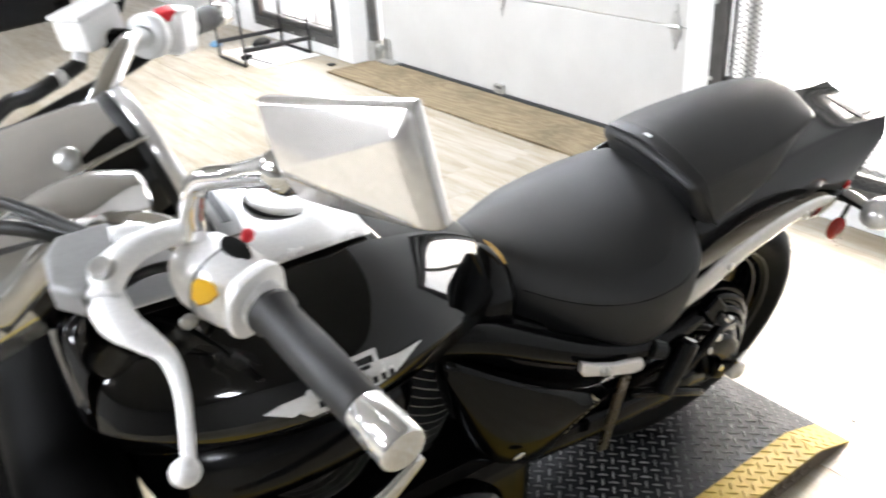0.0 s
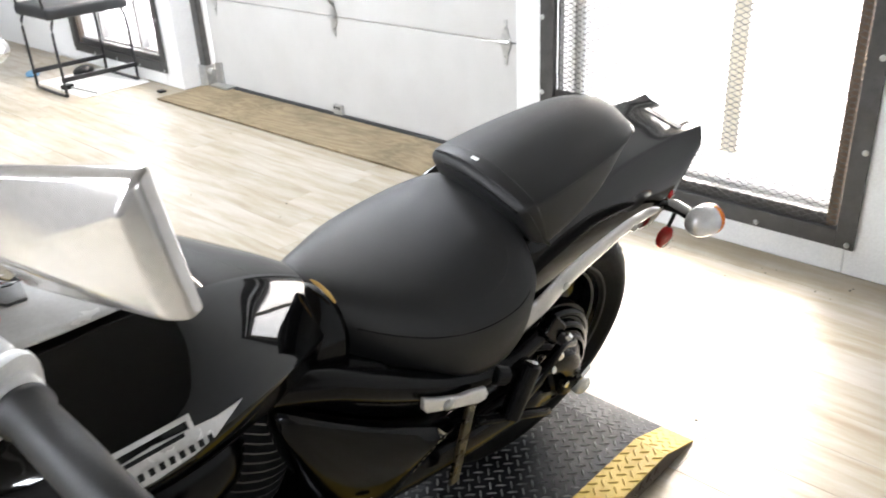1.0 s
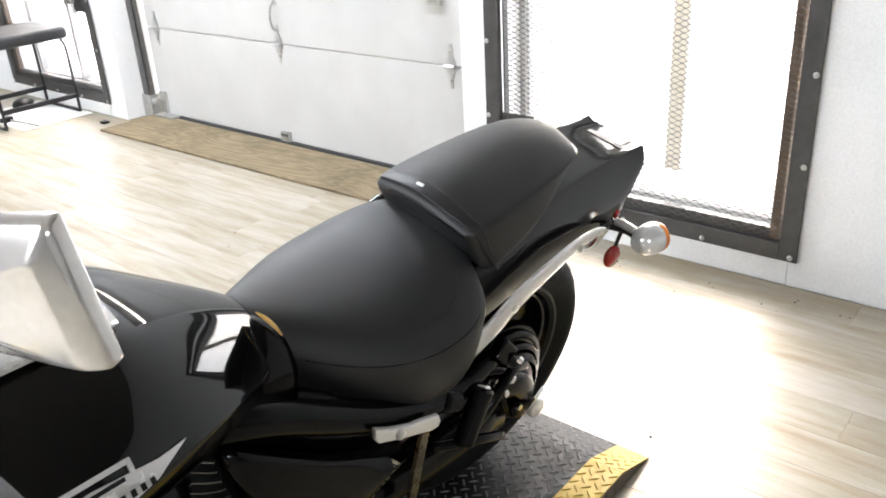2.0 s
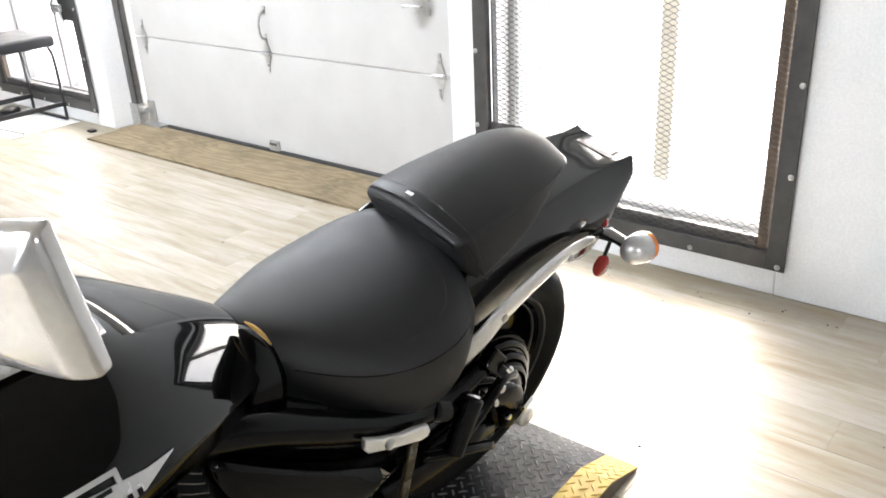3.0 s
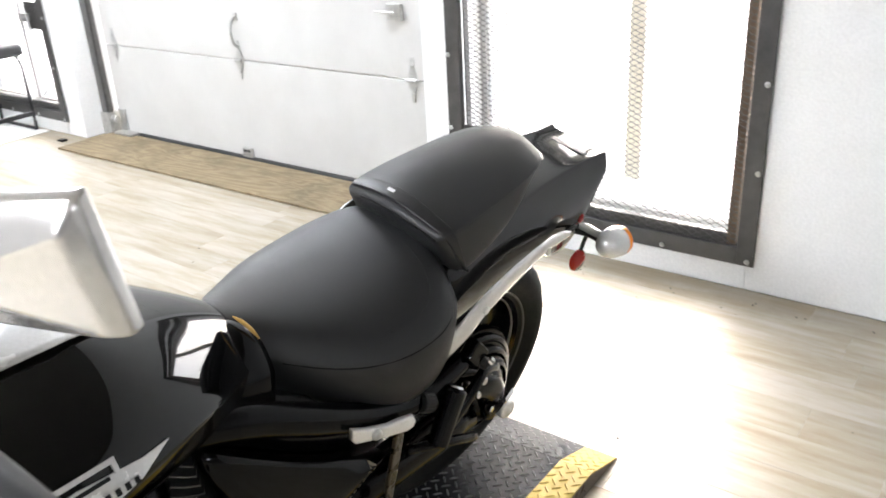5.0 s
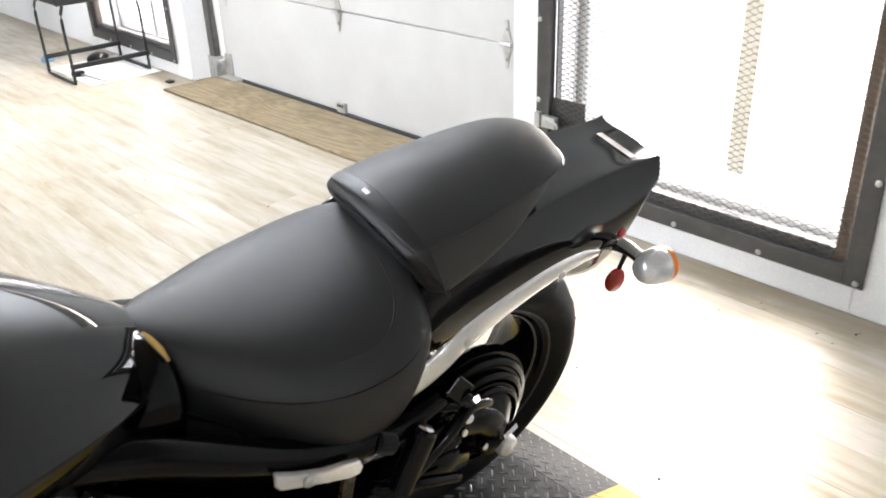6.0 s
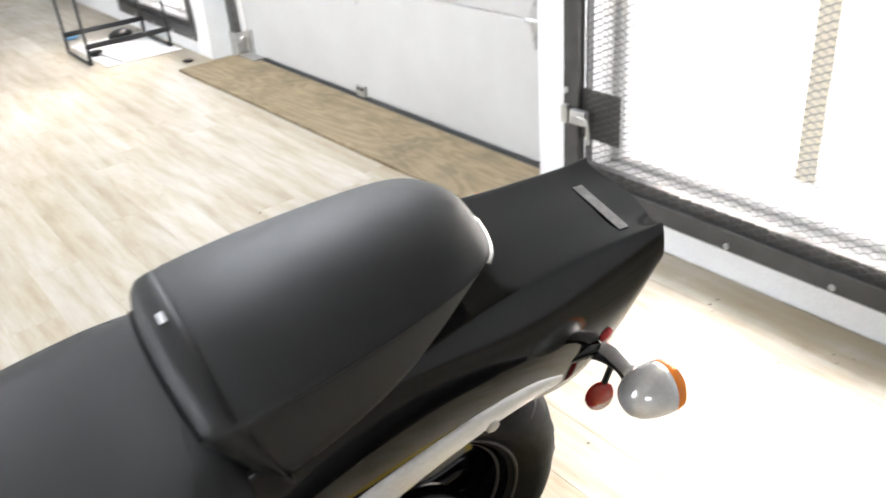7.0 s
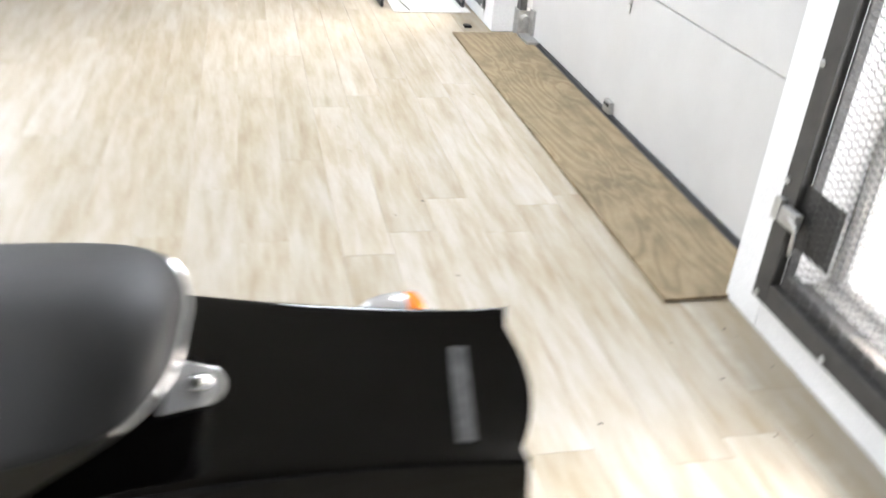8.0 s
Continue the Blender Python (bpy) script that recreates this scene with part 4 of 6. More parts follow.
# rear fender and tail
def fender_sections():
    rows = (
        (0.20, 0.735, 0.130, 0.735, 0.160, 0.690, 0.162, 0.630), (0.12, 0.760, 0.130, 0.760, 0.160, 0.705, 0.162, 0.640), (0.02, 0.778, 0.122, 0.775, 0.151, 0.712, 0.155, 0.652),
        (-0.08, 0.782, 0.104, 0.779, 0.140, 0.712, 0.145, 0.655), (-0.18, 0.778, 0.087, 0.777, 0.129, 0.705, 0.133, 0.630), (-0.27, 0.771, 0.078, 0.770, 0.119, 0.690, 0.121, 0.575),
        (-0.34, 0.765, 0.074, 0.767, 0.109, 0.680, 0.110, 0.590), (-0.395, 0.757, 0.073, 0.761, 0.100, 0.692, 0.099, 0.640), (-0.438, 0.750, 0.075, 0.761, 0.090, 0.722, 0.088, 0.695))
    out = []
    for x, zt, yr, zr, ym, zm, yb, zb in rows:
        under = 0.030 if x < -0.43 else 0.0
        end = (-0.014, -0.008, 0.006, 0.0, 0.004, 0.010) if x < -0.43 else (0,) * 6
        out.append((x, [(0, zt, x + end[0]), (yr * 0.50, zt - 0.001, x + end[1]), (yr * 0.84, zt + (zr - zt) * 0.62, x + end[2]), (yr, zr, x + end[3]), (yr + (ym - yr) * 0.35, zr - (zr - zm) * 0.25), (ym, zm), (yb, (zm + zb) / 2), (yb - 0.004, zb), (yb - 0.016, zb), (yb - 0.02, (zm + zb) / 2, x + under), (ym - 0.03, zm, x + under), (yr * 0.5, zt - 0.03, x + under), (0, zt - 0.03, x + under)]))
    return out


tail = part("rear_fender", turned(loft(fender_sections(), creases=((3, 0.55), (7, 0.9), (8, 0.9)), end_crease=1.0), REAR), FENDER_PAINT, bike, "gloss black rear fender with ridged tail", smooth=True, subsurf=2)
for edge in tail.data.edges:
    if all(tail.data.vertices[k].co.x < -0.41 for k in edge.vertices):
        edge.use_edge_sharp = True
tail_tree = surface_of(tail)
part("sticker", laid(box(-0.0075, 0.0075, -0.046, 0.046, 0, 0.0012), tail_tree, Matrix.Translation((-0.392, 0.008, 0.80))), STICKER, tail, "worn grey warning sticker")
tab = [(-0.160, -0.026), (-0.160, 0.026)] + [(-0.186 - 0.019 * math.cos(a), 0.019 * math.sin(a)) for a in [radians(90 - 18 * k) for k in range(11)]]
tb = part("seat_tab", laid(slab(tab, 0.003, 0.0008), tail_tree, Matrix.Translation((0, 0.006, 0.80)), 0.001), ALLOY, tail, "bright seat mounting tab with a bolt")
part("tab_bolt", turned(revolve([(0.009, 0), (0.009, 0.003), (0.006, 0.008), (0.0, 0.009)], 16), Matrix.Translation(snapped(tail_tree, [(-0.187, 0.006, 0.8)], (0, 0, -1), 0.004)[0])), CHROME, tb, smooth=True)
part("tail_light", box(-0.39, -0.35, -0.06, 0.06, 0.67, 0.72, 0.008), RED, tail, "red tail light under the fender lip")

# chrome struts that carry the fender
for s in (1, -1):
    line = [(0.235, s * 0.172, 0.600), (0.15, s * 0.186, 0.643), (0.085, s * 0.187, 0.678), (0.0, s * 0.181, 0.696), (-0.10, s * 0.168, 0.699), (-0.18, s * 0.154, 0.685), (-0.231, s * 0.144, 0.666)]
    st = part("fender_strut", tube(line, [0.024, 0.024, 0.023, 0.021, 0.017, 0.013, 0.006], 12, 8, (0.32, 1.0)), ALLOY, bike, "polished alloy fender strut", smooth=True)
    for x, y, z in ((0.092, 0.1965, 0.672), (-0.118, 0.1715, 0.688)):
        part("strut_bolt", turned(revolve([(0.008, 0), (0.008, 0.002), (0.005, 0.004), (0, 0.0045)], 14), Matrix.Translation((x, s * (y - 0.002), z)) @ Euler((radians(-90 * s), 0, 0)).to_matrix().to_4x4()), ZINC, st, smooth=True)

# indicators with amber lenses, hung with the rear end
for s in (1, -1):
    hang = REAR if s > 0 else Matrix.Translation((0.003, 0.004, -0.004))      # the right one droops
    arm = part("indicator_arm", turned(tube([(-0.318, s * 0.102, 0.622), (-0.334, s * 0.122, 0.619), (-0.338, s * 0.148, 0.621), (-0.334, s * 0.176, 0.626)], [0.012, 0.010, 0.008, 0.010], 12, 6), hang), PLASTIC, bike, "black indicator arm", smooth=True)
    part("arm_sleeve", turned(tube([(-0.333, s * 0.116, 0.630), (-0.339, s * 0.134, 0.630), (-0.338, s * 0.166, 0.632)], [0.0085, 0.0115, 0.0105], 14, 6, (1.0, 0.8)), hang), ALLOY, arm, "polished alloy sleeve", smooth=True)
    part("arm_cover", turned(tube([(-0.262, s * 0.112, 0.634), (-0.285, s * 0.111, 0.634), (-0.308, s * 0.109, 0.631), (-0.330, s * 0.108, 0.624)], [0.003, 0.008, 0.013, 0.011], 14, 6), hang), PAINT, arm, "tapered black boot of the indicator", smooth=True)
    m, _ = along((-0.298, s * 0.1955, 0.634), (-0.406, s * 0.2075, 0.628))
    m = hang @ m
    shell = part("indicator_shell", turned(revolve([(0, 0), (0.010, 0.0015), (0.020, 0.007), (0.028, 0.018), (0.0325, 0.034), (0.0340, 0.050), (0.0335, 0.061), (0, 0.061)], 28), m), ALLOY, bike, "chrome bullet indicator", smooth=True)
    part("indicator_lens", turned(revolve([(0.0335, 0.056), (0.034, 0.060), (0.032, 0.070), (0.022, 0.078), (0.0, 0.080)], 28), m), AMBER, shell, "amber indicator lens", smooth=True)
    part("side_reflector", turned(revolve([(0, 0), (0.018, 0), (0.020, 0.003), (0.018, 0.007), (0, 0.009)], 20), hang @ Matrix.Translation((-0.335, s * 0.129, 0.542)) @ Euler((radians(-90 * s), 0, radians(-30 * s))).to_matrix().to_4x4() @ Matrix.Diagonal((0.95, 1.6, 1, 1))), RED, bike, "red oval side reflector", smooth=True)
    part("reflector_stem", turned(rod((-0.336, s * 0.131, 0.562), (-0.337, s * 0.136, 0.620), 0.0045, 8), hang), PLASTIC, bike)
    part("fender_lamp", turned(revolve([(0.0, 0.0), (0.011, 0.001), (0.010, 0.004), (0, 0.006)], 16), hang @ Matrix.Translation((-0.343, s * 0.108, 0.641)) @ Euler((radians(-80 * s), 0, 0)).to_matrix().to_4x4()), RED, bike, "small red side lamp", smooth=True)


# wheels
def wheel(x, zc, radius, width, rim_r, spokes, parent_label):
    up = REAR @ Matrix.Translation((x, 0, zc)) @ Euler((radians(-90), 0, 0)).to_matrix().to_4x4()
    hw = width / 2
    prof = [(rim_r - 0.006, hw * 0.72), (rim_r + 0.012, hw * 0.80), (rim_r + 0.03, hw * 0.95), (radius - 0.058, hw), (radius - 0.042, hw * 0.93), (radius - 0.022, hw * 0.74), (radius - 0.008, hw * 0.45), (radius - 0.002, hw * 0.22)]
    prof = prof + [(radius, 0)] + [(r, -h) for r, h in prof[::-1]]
    w = part("wheel", turned(revolve([(rim_r + 0.004, hw * 0.80), (rim_r + 0.004, hw * 0.72), (rim_r - 0.014, hw * 0.66), (rim_r - 0.026, hw * 0.2), (rim_r - 0.026, -hw * 0.2), (rim_r - 0.014, -hw * 0.66), (rim_r + 0.004, -hw * 0.72), (rim_r + 0.004, -hw * 0.80)], 64), up), SATIN, bike, parent_label, smooth=True)
    part("tyre", turned(revolve(prof, 72), up), RUBBER, w, "wide black road tyre", smooth=True)
    for r, h in ((rim_r + 0.005, 0.80), (rim_r - 0.016, 0.62)):
        part("rim_edge", turned(revolve([(r - 0.003, hw * h - 0.002), (r, hw * h + 0.002), (r + 0.003, hw * h - 0.002), (r - 0.003, hw * h - 0.002)], 64), up), BLACK_METAL, w, smooth=True)
    part("hub", turned(revolve([(0, 0.09), (0.045, 0.09), (0.05, 0.06), (0.04, 0.0), (0.05, -0.06), (0.045, -0.09), (0, -0.09)], 28), up), SATIN, w, smooth=True)
    for k in range(spokes):
        a = 2 * math.pi * (k + 0.3) / spokes
        for off in (-0.13, 0.13):
            p = (0.04 * math.cos(a), 0.04 * math.sin(a), 0.0)
            q = ((rim_r - 0.02) * math.cos(a + off), (rim_r - 0.02) * math.sin(a + off), 0.0)
            part("spoke", turned(tube([p, tuple((Vector(p) + Vector(q)) / 2 + Vector((0, 0, 0.012))), q], [0.016, 0.012, 0.014], 8, 4), up), SATIN, w, smooth=True)
    # tread cuts
    for k in range(36):
        a = 2 * math.pi * k / 36
        pts = [(radius - 0.006, hw * 0.36, 0.0), (radius - 0.013, hw * 0.56, 0.045), (radius - 0.022, hw * 0.74, 0.085), (radius - 0.036, hw * 0.88, 0.12)]
        line = [((r - 0.0012) * math.cos(a + q), (r - 0.0012) * math.sin(a + q), h) for r, h, q in pts]
        part("tread_cut", turned(tube(line, [0.001, 0.0024, 0.0024, 0.001], 6, 4), up), SEAL, w)
    return w


wheel(-0.019, 0.3125, 0.335, 0.202, 0.234, 5, "black cast rear wheel")
wheel(1.70, 0.432, 0.318, 0.130, 0.232, 5, "black cast front wheel")

# shaft drive, swingarm and axle on the left; brake on the right
AXLE = Matrix.Translation((-0.020, 0, 0.327)) @ Euler((radians(-90), 0, 0)).to_matrix().to_4x4()
drive = part("final_drive", turned(revolve([(0, 0.040), (0.128, 0.040), (0.142, 0.048), (0.146, 0.060), (0.140, 0.072), (0.120, 0.076), (0.118, 0.088), (0.098, 0.092), (0.094, 0.106), (0.080, 0.112), (0.062, 0.124), (0.044, 0.140), (0.034, 0.156), (0, 0.158)], 48), AXLE), SATIN, bike, "black ribbed final drive housing", smooth=True, sharp=50)
for r, h, w in ((0.131, 0.080, 0.010), (0.110, 0.096, 0.009), (0.088, 0.111, 0.007)):
    part("drive_rib", turned(revolve([(r - w, h - 0.010), (r, h - 0.006), (r + 0.003, h), (r, h + 0.005), (r - w, h + 0.008)], 48), AXLE), SATIN, drive, smooth=True)
part("drive_bulge", turned(loft([(0.02, [(0, 0.060), (0.030, 0.045), (0.038, 0), (0.030, -0.045), (0, -0.06)]), (0.12, [(0, 0.056), (0.032, 0.04), (0.040, 0), (0.032, -0.04), (0, -0.056)]), (0.34, [(0, 0.042), (0.028, 0.028), (0.034, 0), (0.028, -0.028), (0, -0.042)]), (0.52, [(0, 0.040), (0.026, 0.025), (0.032, 0), (0.026, -0.025), (0, -0.040)])]), Matrix.Translation((0, 0.120, 0.345))), SATIN, drive, "black shaft drive tube", smooth=True, subsurf=2)
# cast arm that sweeps back over the housing to the axle
part("cast_arm", tube([(0.150, 0.150, 0.440), (0.090, 0.160, 0.445), (0.035, 0.163, 0.425), (-0.002, 0.163, 0.390), (-0.020, 0.162, 0.350)], [0.014, 0.024, 0.030, 0.028, 0.020], 14, 6, (0.55, 1.0)), SATIN, drive, "polished black cast arm", smooth=True)
for a, b in (((0.030, 0.176, 0.372), (0.028, 0.186, 0.372)), ((0.085, 0.182, 0.452), (0.083, 0.192, 0.455)), ((0.118, 0.178, 0.500), (0.116, 0.190, 0.503))):
    part("housing_bolt", rod(a, b, 0.008, 6), CHROME, drive, "bright housing bolt")
part("breather_hose", tube([(0.120, 0.170, 0.520), (0.085, 0.176, 0.505), (0.062, 0.172, 0.470), (0.070, 0.160, 0.430)], 0.006, 8, 8), PLASTIC, drive, smooth=True)
part("axle_cap", turned(revolve([(0, 0.192), (0.006, 0.192), (0.008, 0.189), (0.017, 0.189), (0.021, 0.186), (0.022, 0.180), (0.022, 0.150)], 24), Matrix.Translation((-0.026, 0, 0.334)) @ Euler((radians(-90), 0, 0)).to_matrix().to_4x4()), ALLOY, bike, "bright axle cap", smooth=True)
part("pinch_bolt", rod((-0.050, 0.170, 0.366), (-0.010, 0.182, 0.370), 0.009, 6), CHROME, bike, "chrome pinch bolt")
part("axle_clamp", tube([(0.02, 0.150, 0.345), (-0.02, 0.160, 0.348), (-0.045, 0.156, 0.345)], [0.024, 0.022, 0.014], 12, 5), SATIN, bike, smooth=True)
for s in (1, -1):
    part("swingarm", tube([(0.62, s * 0.12, 0.36), (0.35, s * 0.15, 0.36), (0.05, s * 0.148, 0.335)], [0.034, 0.032, 0.026], 12, 6, (0.7, 1.2)), SATIN, bike, smooth=True)
part("brake_disc", turned(revolve([(0.07, -0.142), (0.135, -0.142), (0.135, -0.148), (0.07, -0.148), (0.07, -0.142)], 40), Matrix.Translation((0, 0, 0.325)) @ Euler((radians(-90), 0, 0)).to_matrix().to_4x4()), ZINC, bike)
# folded passenger footrest and its hanger
peg = part("footrest", rod((0.182, 0.214, 0.556), (0.243, 0.230, 0.466), 0.021, 22, 0.019, 0.004), SATIN, bike, "black rubber passenger footrest", smooth=False)
part("footrest_cap", turned(revolve([(0, 0.004), (0.012, 0.003), (0.014, 0)], 14), along((0.181, 0.2135, 0.558), (0.170, 0.211, 0.574))[0]), CHROME, peg, smooth=True)
part("footrest_hanger", tube([(0.20, 0.205, 0.450), (0.13, 0.205, 0.500), (0.08, 0.195, 0.520), (0.03, 0.182, 0.490)], [0.014, 0.012, 0.011, 0.010], 10, 6), SATIN, bike, smooth=True)
part("hanger_bolt", rod((0.085, 0.190, 0.500), (0.085, 0.204, 0.500), 0.009, 12), CHROME, bike)
conn = part("wiring_connector", turned(box(-0.020, 0.020, -0.014, 0.014, -0.024, 0.024, 0.006, 3), Matrix.Translation((0.105, 0.186, 0.575)) @ Euler((radians(10), radians(35), radians(8))).to_matrix().to_4x4()), SATIN, bike, "black connector block behind the seat", smooth=False)
part("connector_cap", rod((0.098, 0.196, 0.560), (0.088, 0.204, 0.545), 0.011, 14), PLASTIC, conn)
part("bracket_screw", rod((0.085, 0.206, 0.560), (0.082, 0.215, 0.553), 0.008, 10), CHROME, bike)
part("heel_pipe", tube([(0.26, 0.17, 0.42), (0.17, 0.20, 0.40), (0.10, 0.20, 0.36)], 0.010, 10, 6), SATIN, bike, smooth=True)

# frame rail, chrome rail cover, side cover
rail = part("frame_rail", tube([(0.66, 0.13, 0.735), (0.56, 0.150, 0.700), (0.45, 0.172, 0.640), (0.35, 0.184, 0.588), (0.24, 0.186, 0.555), (0.12, 0.175, 0.56)], [0.028, 0.028, 0.027, 0.025, 0.022, 0.02], 14, 8), SATIN, bike, "black frame rail under the seat", smooth=True)
part("frame_rail", tube([(0.66, -0.13, 0.735), (0.56, -0.150, 0.700), (0.45, -0.172, 0.640), (0.35, -0.184, 0.588), (0.24, -0.186, 0.555), (0.12, -0.175, 0.56)], 0.026, 14, 8), SATIN, bike, smooth=True)
a, b = Vector((0.432, 0.207, 0.618)), Vector((0.304, 0.224, 0.572))
u = (b - a).normalized()
v = Vector((0.0, -0.12, 1.0))
v = (v - u * v.dot(u)).normalized()
w = u.cross(v)
PLATE_AT = Matrix(((u.x, v.x, w.x, a.x), (u.y, v.y, w.y, a.y), (u.z, v.z, w.z, a.z), (0, 0, 0, 1)))
outside = 1 if w.y > 0 else -1
cover = part("rail_cover", turned(slab([(0.0, 0.014), (0.030, 0.009), (0.075, 0.007), (0.098, 0.012), (0.128, 0.015), (0.136, 0.004), (0.134, -0.007), (0.120, -0.013), (0.060, -0.015), (0.014, -0.014), (0.004, -0.006)], outside * 0.012, 0.004, 3), PLATE_AT), ALLOY, bike, "short polished alloy rail cover with a bolt", smooth=True, sharp=60)
part("cover_bolt", turned(revolve([(0, 0.019), (0.005, 0.019), (0.009, 0.016), (0.010, 0.011)], 16), PLATE_AT @ Matrix.Translation((0.052, -0.003, 0)) @ Matrix.Diagonal((1, 1, outside, 1))), ZINC, cover, smooth=True)
part("hose_stub", rod((0.262, 0.20, 0.565), (0.235, 0.203, 0.550), 0.018, 14), PLASTIC, bike)


def panel(rows, material, name, label, parent=bike, thick=0.05):
    """Side panel bulged outwards: rows of (x, z top, z bottom, y)."""
    bm = bmesh.new()
    rings = []
    for x, zt, zb, y in rows:
        half = [(y - thick, zt), (y - 0.012, zt), (y, zt - 0.015), (y + 0.012, (zt * 2 + zb) / 3), (y + 0.014, (zt + zb) / 2), (y + 0.008, (zt + 2 * zb) / 3), (y - 0.005, zb + 0.012), (y - 0.02, zb), (y - thick, zb)]
        rings.append([bm.verts.new((x, a, b)) for a, b in half])
    n = len(rings[0])
    for a, b in zip(rings, rings[1:]):
        for k in range(n):
            bm.faces.new((a[k], a[(k + 1) % n], b[(k + 1) % n], b[k]))
    bm.faces.new(rings[0]), bm.faces.new(rings[-1])
    bmesh.ops.recalc_face_normals(bm, faces=bm.faces[:])
    return part(name, bm, material, parent, label, smooth=True, subsurf=2)


side_cover = panel([(0.655, 0.712, 0.640, 0.155), (0.62, 0.690, 0.50, 0.175), (0.55, 0.634, 0.365, 0.188), (0.47, 0.572, 0.368, 0.195), (0.42, 0.540, 0.424, 0.196), (0.372, 0.511, 0.474, 0.194), (0.336, 0.497, 0.489, 0.190)], COVER, "side_cover", "black side cover")
part("cover_badge", turned(revolve([(0, 0), (0.013, 0), (0.012, 0.003), (0, 0.004)], 20), Matrix.Translation((0.535, 0.2035, 0.452)) @ Euler((radians(-90), 0, 0)).to_matrix().to_4x4() @ Matrix.Diagonal((1.0, 0.65, 1, 1))), CHROME, side_cover, "small oval chrome badge", smooth=True)
cover_tree = surface_of(side_cover)
for q in range(7):
    part("letter_bar", laid(box(-0.0038, 0.0038, -0.0055, 0.0055, 0, 0.0012), cover_tree, Matrix.Translation((0.374 + 0.0088 * q, 0.23, 0.497 - 0.0096 * q)) @ Euler((radians(-90), 0, 0)).to_matrix().to_4x4() @ Matrix.Rotation(radians(47), 4, "Z")), PALE_SCRIPT, side_cover)
part("rear_bracket", turned(box(-0.012, 0.012, -0.004, 0.004, -0.150, 0.045, 0.003), Matrix.Translation((0.318, 0.203, 0.497)) @ Euler((0, radians(-12), radians(8))).to_matrix().to_4x4()), BROWN_STEEL, bike, "dark brown bracket behind the side cover")

# engine: two finned cylinders, cases and covers
for cx, lean in ((0.60, -27), (0.90, 27)):
    em = Matrix.Translation((0.76, 0, 0.36)) @ Euler((0, radians(lean), 0)).to_matrix().to_4x4()
    cyl = part("cylinder", turned(revolve([(0, 0.10), (0.085, 0.10), (0.085, 0.33), (0.0, 0.33)], 28), em), SATIN, bike, "black finned engine cylinder")
    for k in range(11):
        part("fin", turned(revolve([(0.08, 0.0), (0.118, 0.001), (0.118, 0.004), (0.08, 0.005)], 28), em @ Matrix.Translation((0, 0, 0.12 + 0.018 * k))), FIN_METAL, cyl)
    part("rocker_cover", turned(box(-0.09, 0.09, -0.13, 0.13, 0.325, 0.385, 0.02, 3), em), SATIN, cyl, smooth=False)
part("crankcase", box(0.48, 1.05, -0.19, 0.19, 0.17, 0.44, 0.05, 4), SATIN, bike, "black engine crankcase")
part("clutch_cover", turned(revolve([(0, 0.05), (0.06, 0.048), (0.115, 0.035), (0.13, 0.0), (0, 0)], 36), Matrix.Translation((0.68, 0.185, 0.31)) @ Euler((radians(-90), 0, 0)).to_matrix().to_4x4()), SATIN, bike, smooth=True)
part("alternator_cover", turned(revolve([(0, 0.06), (0.05, 0.058), (0.09, 0.045), (0.105, 0.0), (0, 0)], 36), Matrix.Translation((0.90, 0.185, 0.33)) @ Euler((radians(-90), 0, 0)).to_matrix().to_4x4()), SATIN, bike, smooth=True)
part("engine_trim", tube([(1.02, 0.262, 0.585), (0.93, 0.278, 0.60), (0.84, 0.284, 0.628), (0.75, 0.268, 0.668)], [0.014, 0.022, 0.024, 0.014], 12, 8, (0.5, 1.0)), CHROME, bike, "chrome engine trim bar", smooth=True)
part("trim_screw", rod((0.845, 0.29, 0.63), (0.844, 0.302, 0.634), 0.008, 12), ZINC, bike)
part("intake_cover", loft([(0.66, [(0, 0.72), (0.10, 0.71), (0.155, 0.66), (0.14, 0.56), (0, 0.52)]), (0.78, [(0, 0.74), (0.12, 0.73), (0.195, 0.67), (0.18, 0.56), (0, 0.52)]), (0.98, [(0, 0.76), (0.13, 0.75), (0.21, 0.69), (0.19, 0.57), (0, 0.52)]), (1.12, [(0, 0.77), (0.10, 0.76), (0.15, 0.69), (0.14, 0.58), (0, 0.54)])]), SATIN, bike, smooth=True, subsurf=2)
part("radiator_shroud", loft([(1.10, [(0, 0.82), (0.16, 0.81), (0.225, 0.74), (0.235, 0.55), (0.18, 0.40), (0, 0.38)]), (1.17, [(0, 0.84), (0.18, 0.83), (0.25, 0.74), (0.255, 0.55), (0.19, 0.40), (0, 0.38)]), (1.26, [(0, 0.80), (0.15, 0.79), (0.22, 0.72), (0.225, 0.54), (0.17, 0.42), (0, 0.40)])]), DULL_BLACK, bike, "black radiator shroud", smooth=True, subsurf=2)
for k in range(9):
    part("radiator_fin", box(1.262, 1.268, -0.15, 0.15, 0.45 + 0.035 * k, 0.455 + 0.035 * k), SATIN, bike)
part("side_stand", tube([(0.78, 0.17, 0.26), (0.80, 0.26, 0.17), (0.82, 0.345, 0.122)], 0.012, 10, 5), SATIN, bike, "black side stand resting on the platform", smooth=True)
for s in (1, -1):
    part("exhaust", tube([(0.95, -0.17, 0.42 - 0.05 * s), (0.75, -0.22, 0.25 - 0.03 * s), (0.45, -0.235, 0.25 - 0.045 * s), (0.0, -0.24, 0.29 - 0.05 * s), (-0.30, -0.24, 0.32 - 0.05 * s)], [0.024, 0.026, 0.04, 0.045, 0.045], 14, 6), CHROME, bike, "chrome exhaust", smooth=True)

